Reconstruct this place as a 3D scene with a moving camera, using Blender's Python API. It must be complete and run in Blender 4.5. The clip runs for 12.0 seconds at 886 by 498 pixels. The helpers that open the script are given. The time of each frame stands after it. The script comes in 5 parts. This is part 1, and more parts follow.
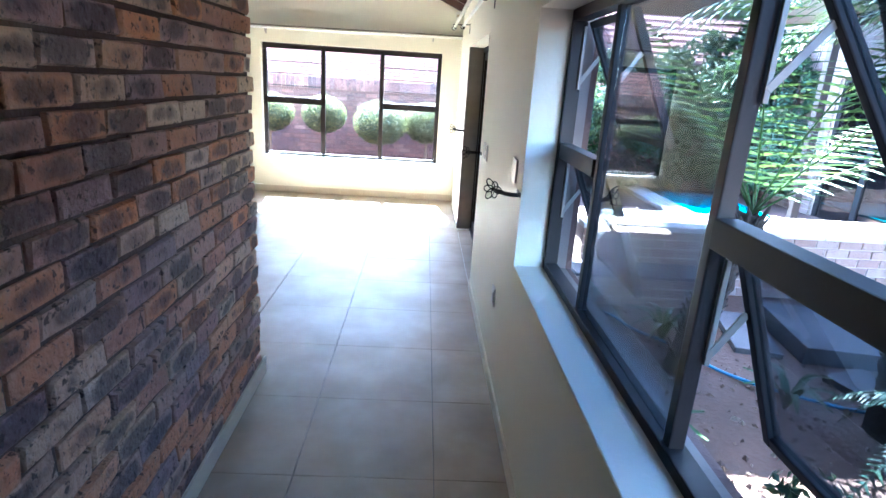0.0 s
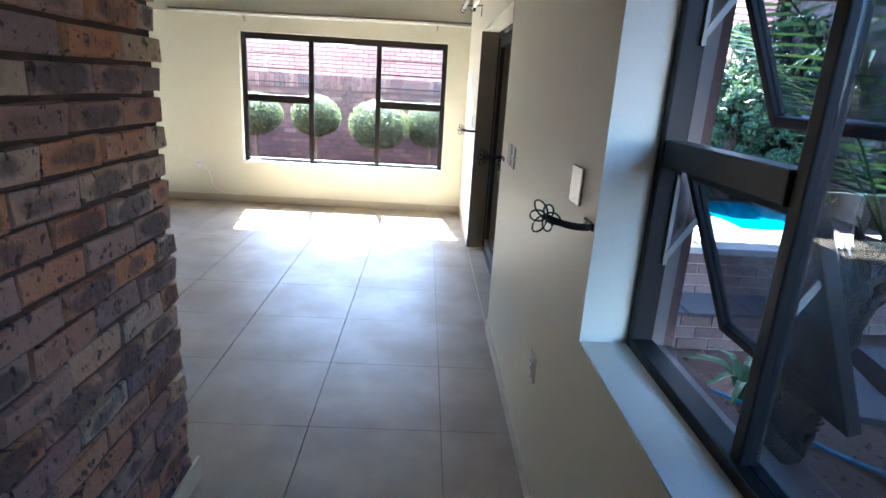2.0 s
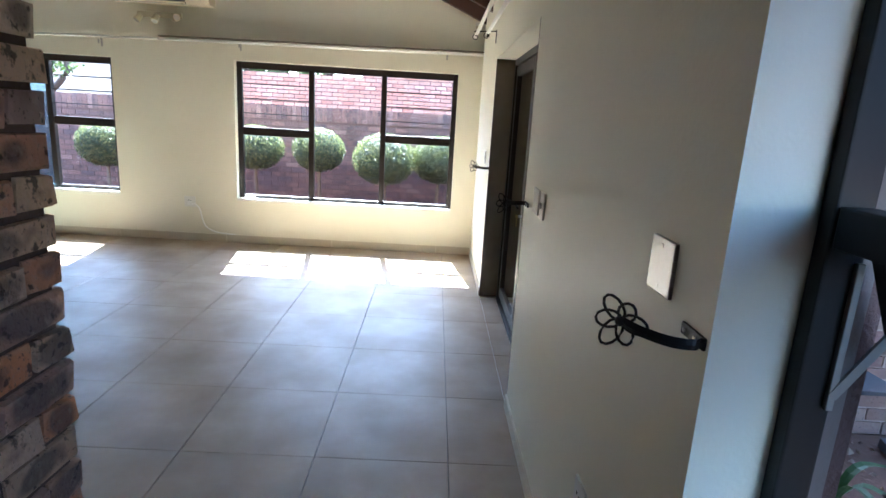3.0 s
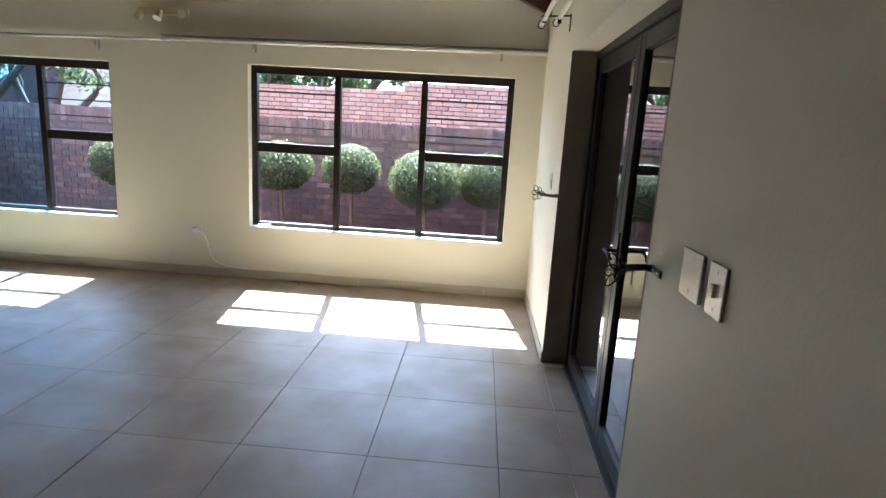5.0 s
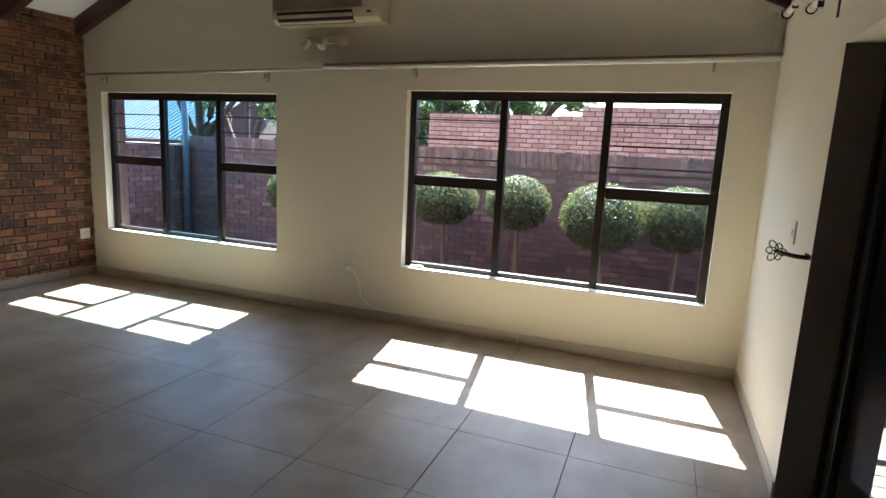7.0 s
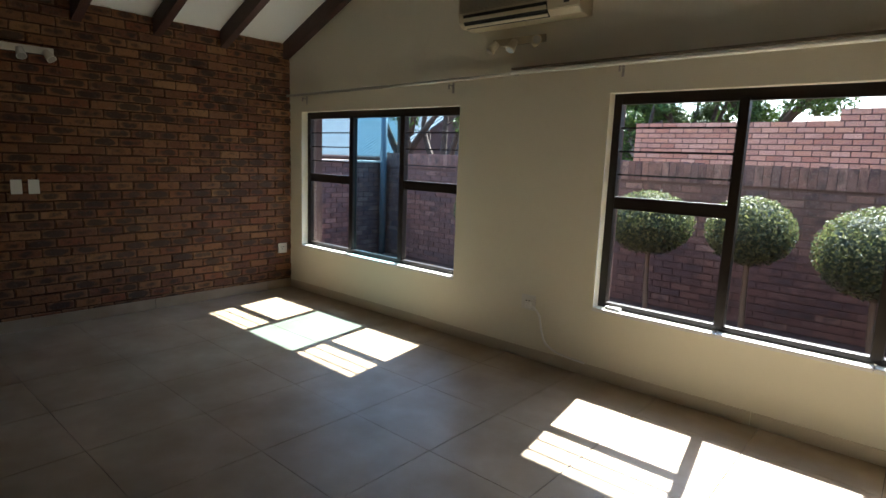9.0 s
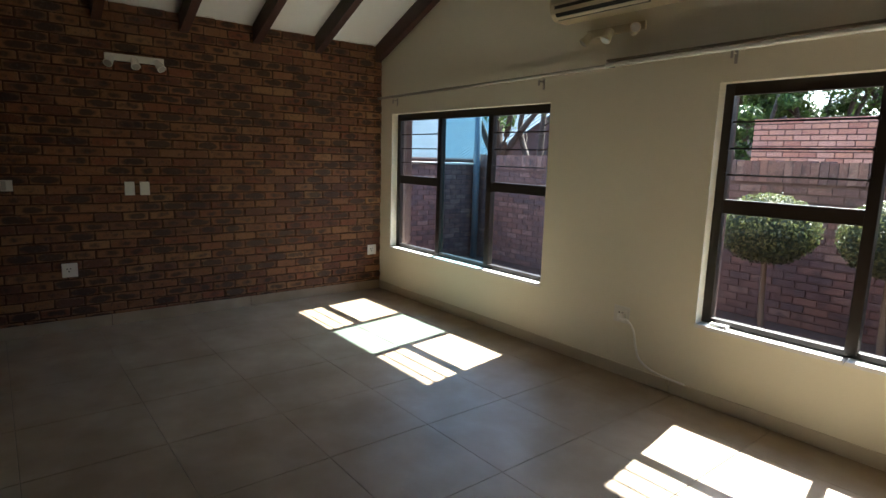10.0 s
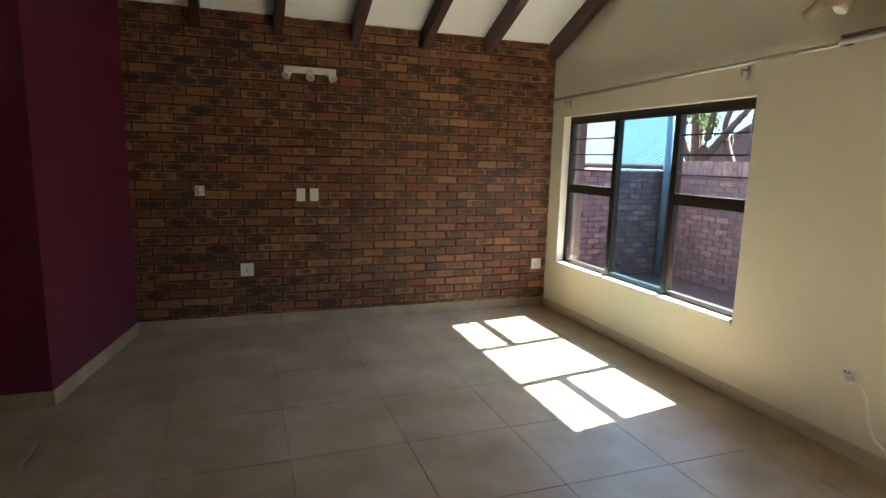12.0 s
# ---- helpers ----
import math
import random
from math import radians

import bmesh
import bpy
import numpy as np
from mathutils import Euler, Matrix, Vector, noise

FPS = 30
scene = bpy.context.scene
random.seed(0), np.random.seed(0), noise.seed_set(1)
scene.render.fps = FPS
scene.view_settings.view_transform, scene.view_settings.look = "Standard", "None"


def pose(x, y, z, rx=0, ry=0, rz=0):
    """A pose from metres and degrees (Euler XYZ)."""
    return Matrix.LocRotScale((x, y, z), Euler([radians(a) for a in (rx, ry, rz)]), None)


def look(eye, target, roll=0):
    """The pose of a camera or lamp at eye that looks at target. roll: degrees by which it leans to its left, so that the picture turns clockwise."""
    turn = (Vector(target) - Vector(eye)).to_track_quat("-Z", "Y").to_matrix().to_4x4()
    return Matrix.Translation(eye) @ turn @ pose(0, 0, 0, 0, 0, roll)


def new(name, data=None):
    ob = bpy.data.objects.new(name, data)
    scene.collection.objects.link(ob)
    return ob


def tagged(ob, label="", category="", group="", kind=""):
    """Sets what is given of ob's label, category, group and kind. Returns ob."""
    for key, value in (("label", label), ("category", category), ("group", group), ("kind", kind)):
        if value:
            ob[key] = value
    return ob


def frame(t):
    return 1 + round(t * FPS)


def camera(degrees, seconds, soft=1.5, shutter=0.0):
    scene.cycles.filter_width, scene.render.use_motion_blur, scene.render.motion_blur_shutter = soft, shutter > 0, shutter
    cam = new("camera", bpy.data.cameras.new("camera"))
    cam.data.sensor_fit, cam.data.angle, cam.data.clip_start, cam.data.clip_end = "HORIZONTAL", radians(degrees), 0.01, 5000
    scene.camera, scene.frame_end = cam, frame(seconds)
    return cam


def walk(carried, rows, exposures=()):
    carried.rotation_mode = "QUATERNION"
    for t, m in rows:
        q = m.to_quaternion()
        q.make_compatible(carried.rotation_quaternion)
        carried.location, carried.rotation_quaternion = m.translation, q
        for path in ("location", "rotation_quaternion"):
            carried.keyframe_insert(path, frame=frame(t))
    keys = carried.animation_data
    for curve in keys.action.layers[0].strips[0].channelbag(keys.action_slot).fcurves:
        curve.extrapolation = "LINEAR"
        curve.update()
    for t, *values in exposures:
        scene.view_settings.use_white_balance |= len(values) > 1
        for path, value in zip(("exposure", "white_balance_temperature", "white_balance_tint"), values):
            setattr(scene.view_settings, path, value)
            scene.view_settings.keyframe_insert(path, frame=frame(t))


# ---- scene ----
cam = camera(76.6, 12.0)
PATH = [
    (0, (-0.033, 1.958, 1.668), (0.058, 3.87, 1.09), 3.8),
    (0.5, (-0.051, 2.176, 1.629), (0.064, 4.088, 1.051), 3.7),
    (1, (-0.054, 2.389, 1.585), (0.049, 4.301, 1.007), 3.7),
    (1.5, (-0.067, 2.697, 1.529), (0.026, 4.609, 0.952), 3.5),
    (2, (-0.047, 2.978, 1.537), (0.035, 4.896, 0.976), 3.5),
    (2.5, (-0.032, 3.271, 1.551), (0.035, 5.208, 1.06), 3.6),
    (3, (-0.045, 3.578, 1.531), (0.002, 5.525, 1.075), 3.4),
    (5, (-0.089, 4.746, 1.48), (-0.201, 6.702, 1.078), 3.4),
    (5.5, (-0.137, 4.978, 1.488), (-0.338, 6.929, 1.098), 3.2),
    (6, (-0.177, 5.193, 1.498), (-0.495, 7.131, 1.123), 3.1),
    (6.5, (-0.188, 5.398, 1.528), (-0.698, 7.297, 1.166), 2.8),
    (7, (-0.216, 5.57, 1.506), (-0.917, 7.412, 1.166), 2.8),
    (9, (-0.517, 6.253, 1.52), (-1.81, 7.745, 1.201), 2.2),
    (9.5, (-0.529, 6.36, 1.537), (-1.955, 7.725, 1.212), 1.9),
    (10, (-0.57, 6.464, 1.506), (-2.106, 7.704, 1.185), 1.7),
    (10.5, (-0.669, 6.605, 1.511), (-2.302, 7.713, 1.185), 1.6),
    (11, (-0.733, 6.723, 1.525), (-2.452, 7.691, 1.194), 1.5),
    (11.5, (-0.796, 6.803, 1.537), (-2.584, 7.636, 1.207), 1.5),
    (12, (-0.834, 6.886, 1.521), (-2.692, 7.556, 1.202), 1.5),
]
EXPOSURES = [(0, 5.9, 5000, 10), (1.5, 5.35, 5130, 10), (3, 4.78, 5300, 10), (5.5, 4.02, 5500, 10), (7, 3.46, 5820, 10), (9.5, 2.96, 6100, 10), (10.5, 3.5, 6230, 10), (12, 4.14, 6420, 10)]
walk(cam, [(t, look(eye, target, roll)) for t, eye, target, roll in PATH], EXPOSURES)

# ---- light: clear sky and one sun, high beyond the far windows ----
SUN_WAY = Vector((0.1275, -0.80, -1.0)).normalized()
world = bpy.data.worlds.new("sky")
scene.world = world
world.use_nodes = True
sky = world.node_tree.nodes.new("ShaderNodeTexSky")
sky.sky_type, sky.sun_disc = "NISHITA", False
sky.sun_elevation = math.asin(-SUN_WAY.z)
sky.sun_rotation = math.atan2(-SUN_WAY.x, -SUN_WAY.y)
world.node_tree.links.new(sky.outputs[0], world.node_tree.nodes["Background"].inputs[0])
world.node_tree.nodes["Background"].inputs[1].default_value = 0.105
sun = new("sun", bpy.data.lights.new("sun", "SUN"))
sun.data.energy, sun.data.angle, sun.data.color = 5.0, radians(0.53), (1.0, 0.94, 0.84)
sun.matrix_basis = look((0, 0, 12), Vector((0, 0, 12)) + SUN_WAY)


# ---- materials ----
def shader(name, base, rough=0.6, metal=0.0, grain=30.0, grain_mix=0.12, stain=2.5, stain_mix=0.12,
           dark=(0.5, 0.48, 0.45), bump=0.15, bump_scale=120.0, detail=6.0, spec=0.5, clouds=False):
    """A surface with two scales of variation, fine relief and uneven gloss."""
    m = bpy.data.materials.new(name)
    m.use_nodes = True
    nt = m.node_tree
    n, l = nt.nodes, nt.links
    b = n["Principled BSDF"]
    b.inputs["Roughness"].default_value, b.inputs["Metallic"].default_value = rough, metal
    b.inputs["Specular IOR Level"].default_value = spec
    geo = n.new("ShaderNodeNewGeometry")

    def noise_at(scale, det):
        t = n.new("ShaderNodeTexNoise")
        t.inputs["Scale"].default_value, t.inputs["Detail"].default_value = scale, det
        l.new(geo.outputs["Position"], t.inputs["Vector"])
        return t

    def mixed(a, fac_socket, amount, colour):
        k = n.new("ShaderNodeMath")
        k.operation, k.inputs[1].default_value = "MULTIPLY", amount * 2
        l.new(fac_socket, k.inputs[0])
        x = n.new("ShaderNodeMix")
        x.data_type = "RGBA"
        l.new(k.outputs[0], x.inputs["Factor"])
        if isinstance(a, tuple):
            x.inputs["A"].default_value = (*a, 1)
        else:
            l.new(a, x.inputs["A"])
        x.inputs["B"].default_value = (*colour, 1)
        return x.outputs["Result"]

    low = tuple(c * d for c, d in zip(base, dark))
    g, s = noise_at(grain, detail), noise_at(stain, 4)
    patches = s.outputs["Fac"]
    if clouds:
        spread = n.new("ShaderNodeMapRange")
        spread.inputs["From Min"].default_value, spread.inputs["From Max"].default_value = 0.34, 0.66
        l.new(patches, spread.inputs["Value"])
        patches = spread.outputs[0]
    col = mixed(mixed(base, patches, stain_mix, low), g.outputs["Fac"], grain_mix, low)
    l.new(col, b.inputs["Base Color"])
    r = n.new("ShaderNodeMapRange")
    r.inputs["To Min"].default_value, r.inputs["To Max"].default_value = max(0.02, rough * 0.8), min(1, rough * 1.25)
    l.new(s.outputs["Fac"], r.inputs["Value"])
    l.new(r.outputs[0], b.inputs["Roughness"])
    if bump:
        bn, bm_ = noise_at(bump_scale, 4), n.new("ShaderNodeBump")
        bm_.inputs["Strength"].default_value, bm_.inputs["Distance"].default_value = bump, 0.01
        l.new(bn.outputs["Fac"], bm_.inputs["Height"])
        l.new(bm_.outputs[0], b.inputs["Normal"])
    return m


def brick_shader(name, colours, per_island, char=(0.035, 0.03, 0.035), char_mix=0.8, rough=0.75, speck=0.35, bump=0.5, flashed=False, pits=60, deep=0.008, holes=0.0, rim=0.35, pale=(0.5, 0.36, 0.22)):
    """Fired brick: a tone for each brick, smoky patches of its own shape, specks and a rough face."""
    m = bpy.data.materials.new(name)
    m.use_nodes = True
    n, l = m.node_tree.nodes, m.node_tree.links
    b = n["Principled BSDF"]
    b.inputs["Roughness"].default_value = rough
    geo = n.new("ShaderNodeNewGeometry")
    if per_island:
        rnd = geo.outputs["Random Per Island"]
    else:
        rnd = n.new("ShaderNodeObjectInfo").outputs["Random"]
    ramp = n.new("ShaderNodeValToRGB")
    ramp.color_ramp.interpolation = "LINEAR"
    el = ramp.color_ramp.elements
    while len(el) < len(colours):
        el.new(0.5)
    for i, c in enumerate(colours):
        el[i].position, el[i].color = i / (len(colours) - 1), (*c, 1)
    l.new(rnd, ramp.inputs[0])
    shift = n.new("ShaderNodeMath")
    shift.operation, shift.inputs[1].default_value = "MULTIPLY", 37.0
    l.new(rnd, shift.inputs[0])
    add = n.new("ShaderNodeVectorMath")
    l.new(geo.outputs["Position"], add.inputs[0])
    l.new(shift.outputs[0], add.inputs[1])

    def noise_at(scale, det):
        t = n.new("ShaderNodeTexNoise")
        t.inputs["Scale"].default_value, t.inputs["Detail"].default_value = scale, det
        l.new(add.outputs[0], t.inputs["Vector"])
        return t.outputs["Fac"]

    def span(socket, a, z, to):
        r = n.new("ShaderNodeMapRange")
        for key, v in (("From Min", a), ("From Max", z), ("To Max", to)):
            r.inputs[key].default_value = v
        l.new(socket, r.inputs["Value"])
        return r.outputs[0]

    def mix(a, fac, colour):
        x = n.new("ShaderNodeMix")
        x.data_type = "RGBA"
        l.new(fac, x.inputs["Factor"])
        l.new(a, x.inputs["A"])
        x.inputs["B"].default_value = (*colour, 1)
        return x.outputs["Result"]

    patch, fine = noise_at(7, 3), noise_at(45, 5)
    burnt = span(patch, 0.5, 0.66, char_mix)
    if flashed:
        # kiln flashing: smoky heart, paler rim, of uneven size from brick to brick
        uv, cut = n.new("ShaderNodeUVMap"), n.new("ShaderNodeSeparateXYZ")
        uv.uv_map = "face"
        l.new(uv.outputs[0], cut.inputs[0])

        def calc(op, a, b_):
            k = n.new("ShaderNodeMath")
            k.operation = op
            for i, v in enumerate((a, b_)):
                if isinstance(v, (int, float)):
                    k.inputs[i].default_value = v
                else:
                    l.new(v, k.inputs[i])
            return k.outputs[0]

        def off_centre(socket):
            return calc("POWER", calc("ABSOLUTE", calc("MULTIPLY", calc("SUBTRACT", socket, 0.5), 2.0), 0), 2.4)

        away = calc("ADD", off_centre(cut.outputs[0]), off_centre(cut.outputs[1]))
        swirl = calc("SUBTRACT", noise_at(11, 4), 0.5)
        own = calc("SUBTRACT", calc("FRACT", calc("MULTIPLY", rnd, 91.7), 0), 0.55)
        heart = calc("ADD", calc("SUBTRACT", 0.75, away), calc("ADD", calc("MULTIPLY", swirl, 2.6), calc("MULTIPLY", own, 1.5)))
        burnt = span(heart, 0.15, 0.75, char_mix)
        worn = span(calc("ADD", away, calc("MULTIPLY", swirl, 1.6)), 0.75, 1.35, rim)
    col = mix(ramp.outputs[0], burnt, char)
    if flashed:
        col = mix(col, worn, pale)
    col = mix(col, span(fine, 0.56, 0.72, speck), (0.42, 0.36, 0.30))
    col = mix(col, span(noise_at(90, 3), 0.62, 0.7, 0.6), (0.03, 0.026, 0.03))
    if holes:
        col = mix(col, span(noise_at(36, 3), 0.60, 0.67, holes), (0.03, 0.022, 0.02))
    l.new(col, b.inputs["Base Color"])
    bp = n.new("ShaderNodeBump")
    bp.inputs["Strength"].default_value, bp.inputs["Distance"].default_value = bump, deep
    l.new(noise_at(pits, 6), bp.inputs["Height"])
    l.new(bp.outputs[0], b.inputs["Normal"])
    return m


def glass_shader(name, tint=(0.93, 0.95, 0.95), gloss=1.0):
    m = bpy.data.materials.new(name)
    m.use_nodes = True
    n, l = m.node_tree.nodes, m.node_tree.links
    n.remove(n["Principled BSDF"])
    clear, shine, fr, mx = (n.new("ShaderNodeBsdfTransparent"), n.new("ShaderNodeBsdfGlossy"), n.new("ShaderNodeLayerWeight"),
                            n.new("ShaderNodeMixShader"))
    clear.inputs[0].default_value = (*tint, 1)
    shine.inputs["Roughness"].default_value = 0.01
    fr.inputs["Blend"].default_value = 0.5
    steep, k = n.new("ShaderNodeMath"), n.new("ShaderNodeMath")
    steep.operation, steep.inputs[1].default_value = "POWER", 4.0
    l.new(fr.outputs["Facing"], steep.inputs[0])
    k.operation, k.inputs[1].default_value, k.inputs[2].default_value = "MULTIPLY_ADD", 0.6 * gloss, 0.035 * gloss
    k.use_clamp = True
    l.new(steep.outputs[0], k.inputs[0])
    l.new(k.outputs[0], mx.inputs[0])
    l.new(clear.outputs[0], mx.inputs[1])
    l.new(shine.outputs[0], mx.inputs[2])
    l.new(mx.outputs[0], n["Material Output"].inputs[0])
    return m


def leaf_shader(name, tones, rough=0.4, through_leaf=0.18, glow=0.02):
    """Foliage: a tone for each leaf."""
    m = bpy.data.materials.new(name)
    m.use_nodes = True
    n, l = m.node_tree.nodes, m.node_tree.links
    b = n["Principled BSDF"]
    b.inputs["Roughness"].default_value, b.inputs["Specular IOR Level"].default_value = rough, 0.2
    ramp, geo = n.new("ShaderNodeValToRGB"), n.new("ShaderNodeNewGeometry")
    el = ramp.color_ramp.elements
    while len(el) < len(tones):
        el.new(0.5)
    for i, c in enumerate(tones):
        el[i].position, el[i].color = i / (len(tones) - 1), (*c, 1)
    l.new(geo.outputs["Random Per Island"], ramp.inputs[0])
    l.new(ramp.outputs[0], b.inputs["Base Color"])
    thin, mx, lift = n.new("ShaderNodeBsdfTranslucent"), n.new("ShaderNodeMixShader"), n.new("ShaderNodeMix")
    lift.data_type, lift.blend_type = "RGBA", "ADD"
    lift.inputs["Factor"].default_value, lift.inputs["B"].default_value = 1.0, (glow, glow * 1.1, 0.004, 1)
    l.new(ramp.outputs[0], lift.inputs["A"])
    l.new(lift.outputs["Result"], thin.inputs["Color"])
    mx.inputs[0].default_value = through_leaf
    l.new(b.outputs[0], mx.inputs[1])
    l.new(thin.outputs[0], mx.inputs[2])
    l.new(mx.outputs[0], n["Material Output"].inputs[0])
    return m


PAINT = shader("cream_wall_paint", (0.83, 0.80, 0.665), 0.55, grain=9, grain_mix=0.05, stain=1.1, stain_mix=0.08, dark=(0.8, 0.77, 0.7), bump=0.12, bump_scale=70)
WHITE = shader("white_ceiling_paint", (0.80, 0.80, 0.78), 0.7, grain_mix=0.04, stain_mix=0.06, dark=(0.85, 0.84, 0.82), bump=0.1)
PURPLE = shader("plum_wall_paint", (0.112, 0.0085, 0.034), 0.5, grain_mix=0.06, stain_mix=0.12, dark=(0.7, 0.6, 0.7), bump=0.12)
TILE = shader("porcelain_tile", (0.43, 0.35, 0.257), 0.43, grain=9, grain_mix=0.3, stain=2.6, stain_mix=0.40, dark=(0.62, 0.57, 0.49), bump=0.04, bump_scale=25, clouds=True, spec=0.42)
SKIRT = shader("pale_skirting_tile", (0.68, 0.62, 0.50), 0.45, grain=9, grain_mix=0.2, stain=2.6, stain_mix=0.25, dark=(0.72, 0.68, 0.6), bump=0.04, bump_scale=25)
GROUT = shader("grey_grout", (0.20, 0.17, 0.14), 0.9, bump=0.3)
FRAME = shader("bronze_aluminium", (0.022, 0.0155, 0.012), 0.42, grain=60, bump=0.03, spec=0.4)
GREY_FRAME = shader("charcoal_aluminium", (0.017, 0.016, 0.017), 0.5, grain=60, bump=0.03, spec=0.28)
RAFTER_WOOD = shader("dark_stained_timber", (0.075, 0.026, 0.018), 0.45, grain=35, grain_mix=0.3, stain=5, stain_mix=0.3, bump=0.25, bump_scale=45)
PLASTIC = shader("white_plastic", (0.80, 0.79, 0.74), 0.35, grain_mix=0.03, stain_mix=0.05, dark=(0.85, 0.82, 0.75), bump=0.0)
DULL_METAL = shader("brushed_steel_plate", (0.55, 0.53, 0.50), 0.38, metal=0.85, grain=80, grain_mix=0.15, bump=0.03)
STEEL = shader("steel_stay", (0.62, 0.60, 0.56), 0.35, metal=0.9, grain=70, bump=0.05)
STAY = shader("dull_steel_link", (0.34, 0.33, 0.30), 0.5, metal=0.5, grain=70, bump=0.05)
ROD_WHITE = shader("glossy_white_rod", (0.88, 0.87, 0.83), 0.22, grain_mix=0.02, stain_mix=0.03, bump=0.0)
IRON = shader("black_wrought_iron", (0.016, 0.014, 0.013), 0.45, metal=0.4, grain=60, bump=0.2)
SLOT = shader("dark_slot", (0.02, 0.02, 0.02), 0.7, bump=0.0)
MORTAR = shader("brown_mortar", (0.085, 0.036, 0.017), 0.95, grain=40, grain_mix=0.3, bump=0.6, bump_scale=90)
MORTAR_PIER = shader("umber_mortar", (0.15, 0.095, 0.07), 0.95, grain=40, grain_mix=0.3, bump=0.6, bump_scale=90)
MORTAR_OUT = shader("grey_mortar", (0.115, 0.072, 0.065), 0.95, grain=30, grain_mix=0.25, bump=0.5)
# Colour of the strips that darken the corridor window's outer reveal.
REVEAL_GREY = shader("grey_brown_reveal_strip", (0.17, 0.15, 0.14), 0.6, bump=0.2)
GLASS = glass_shader("window_glass")
BLUE_GLASS = glass_shader("blue_film_glass", (0.62, 0.80, 0.86), 1.8)
SHADE_GLASS = glass_shader("grey_tinted_glass", (0.48, 0.52, 0.56), 0.85)
DARK_GLASS = glass_shader("tinted_door_glass", (0.17, 0.185, 0.20), 2.6)
PIER_TONES = [(0.56, 0.27, 0.155), (0.66, 0.28, 0.125), (0.39, 0.23, 0.195), (0.64, 0.42, 0.26), (0.32, 0.22, 0.21), (0.61, 0.28, 0.145), (0.66, 0.51, 0.35), (0.45, 0.245, 0.19), (0.36, 0.24, 0.225), (0.58, 0.32, 0.185)]
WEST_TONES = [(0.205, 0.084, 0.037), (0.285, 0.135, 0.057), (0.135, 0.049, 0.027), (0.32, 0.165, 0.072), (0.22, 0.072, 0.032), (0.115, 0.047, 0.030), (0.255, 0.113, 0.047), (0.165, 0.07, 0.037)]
OUT_TONES = [(0.17, 0.088, 0.072), (0.13, 0.078, 0.076), (0.215, 0.115, 0.09), (0.105, 0.07, 0.072), (0.165, 0.085, 0.07), (0.24, 0.15, 0.125)]
PALE_TONES = [(0.26, 0.165, 0.13), (0.31, 0.225, 0.18), (0.21, 0.135, 0.11), (0.34, 0.265, 0.22), (0.19, 0.11, 0.09)]
PINK_TONES = [(0.47, 0.235, 0.165), (0.38, 0.17, 0.115), (0.54, 0.31, 0.23), (0.42, 0.22, 0.155), (0.50, 0.25, 0.16)]
PIER_LOOK = dict(char=(0.055, 0.045, 0.054), char_mix=0.7, speck=0.3, bump=1.0, pits=40, deep=0.014, flashed=True, holes=0.8, rim=0.3, pale=(0.52, 0.37, 0.26))
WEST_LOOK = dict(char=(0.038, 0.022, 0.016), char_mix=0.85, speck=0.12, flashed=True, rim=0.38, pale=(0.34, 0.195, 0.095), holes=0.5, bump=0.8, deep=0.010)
BRICK_PIER = brick_shader("clinker_brick", PIER_TONES, False, **PIER_LOOK)
BRICK_PIER_REST = brick_shader("clinker_brick_rest", PIER_TONES, True, **PIER_LOOK)
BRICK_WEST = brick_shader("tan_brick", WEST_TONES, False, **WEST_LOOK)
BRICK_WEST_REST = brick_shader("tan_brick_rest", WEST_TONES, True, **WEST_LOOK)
BRICK_PALE = brick_shader("lime_washed_brick", PALE_TONES, True, char=(0.2, 0.13, 0.11), char_mix=0.4, speck=0.3)
MORTAR_WALL = shader("weathered_wall_mortar", (0.145, 0.09, 0.078), 0.95, grain=30, grain_mix=0.25, bump=0.5)
MORTAR_PALE = shader("pale_mortar", (0.52, 0.42, 0.36), 0.95, grain=30, grain_mix=0.25, bump=0.5)
BRICK_OUT = brick_shader("garden_brick", OUT_TONES, True, char_mix=0.55, speck=0.3)
BRICK_PINK = brick_shader("pink_brick", PINK_TONES, True, char=(0.3, 0.16, 0.13), char_mix=0.4, speck=0.25)
SOIL = shader("bare_garden_soil", (0.115, 0.063, 0.042), 0.95, grain=12, grain_mix=0.4, stain=1.5, stain_mix=0.3, bump=1.0, bump_scale=25)
PAVING = shader("concrete_paving", (0.10, 0.10, 0.105), 0.85, grain=15, grain_mix=0.2, bump=0.4)
# Pale tones stand for sunlit leaves, blue-greens for shaded ones, spread at random.
LEAF = leaf_shader("clipped_leaf", [(0.028, 0.046, 0.042), (0.055, 0.08, 0.058), (0.21, 0.22, 0.10), (0.032, 0.055, 0.048), (0.14, 0.155, 0.075), (0.04, 0.064, 0.054)], 0.5, 0.28, 0.08)
TREE_LEAF = leaf_shader("tree_leaf", [(0.02, 0.045, 0.012), (0.05, 0.10, 0.025), (0.10, 0.16, 0.04), (0.03, 0.06, 0.02)])
SHRUB_LEAF = leaf_shader("dark_shrub_leaf", [(0.012, 0.032, 0.022), (0.025, 0.055, 0.032), (0.05, 0.085, 0.035), (0.018, 0.04, 0.028)], 0.35, 0.2)
FERN = leaf_shader("fern_leaf", [(0.018, 0.05, 0.024), (0.04, 0.09, 0.03), (0.085, 0.14, 0.035)], 0.45)
# Darker, bluer copy of the fern leaf that carries the bed's shade.
FERN_IN_SHADE = leaf_shader("shaded_fern_leaf", [(0.012, 0.032, 0.026), (0.022, 0.055, 0.04), (0.04, 0.085, 0.05)], 0.5)
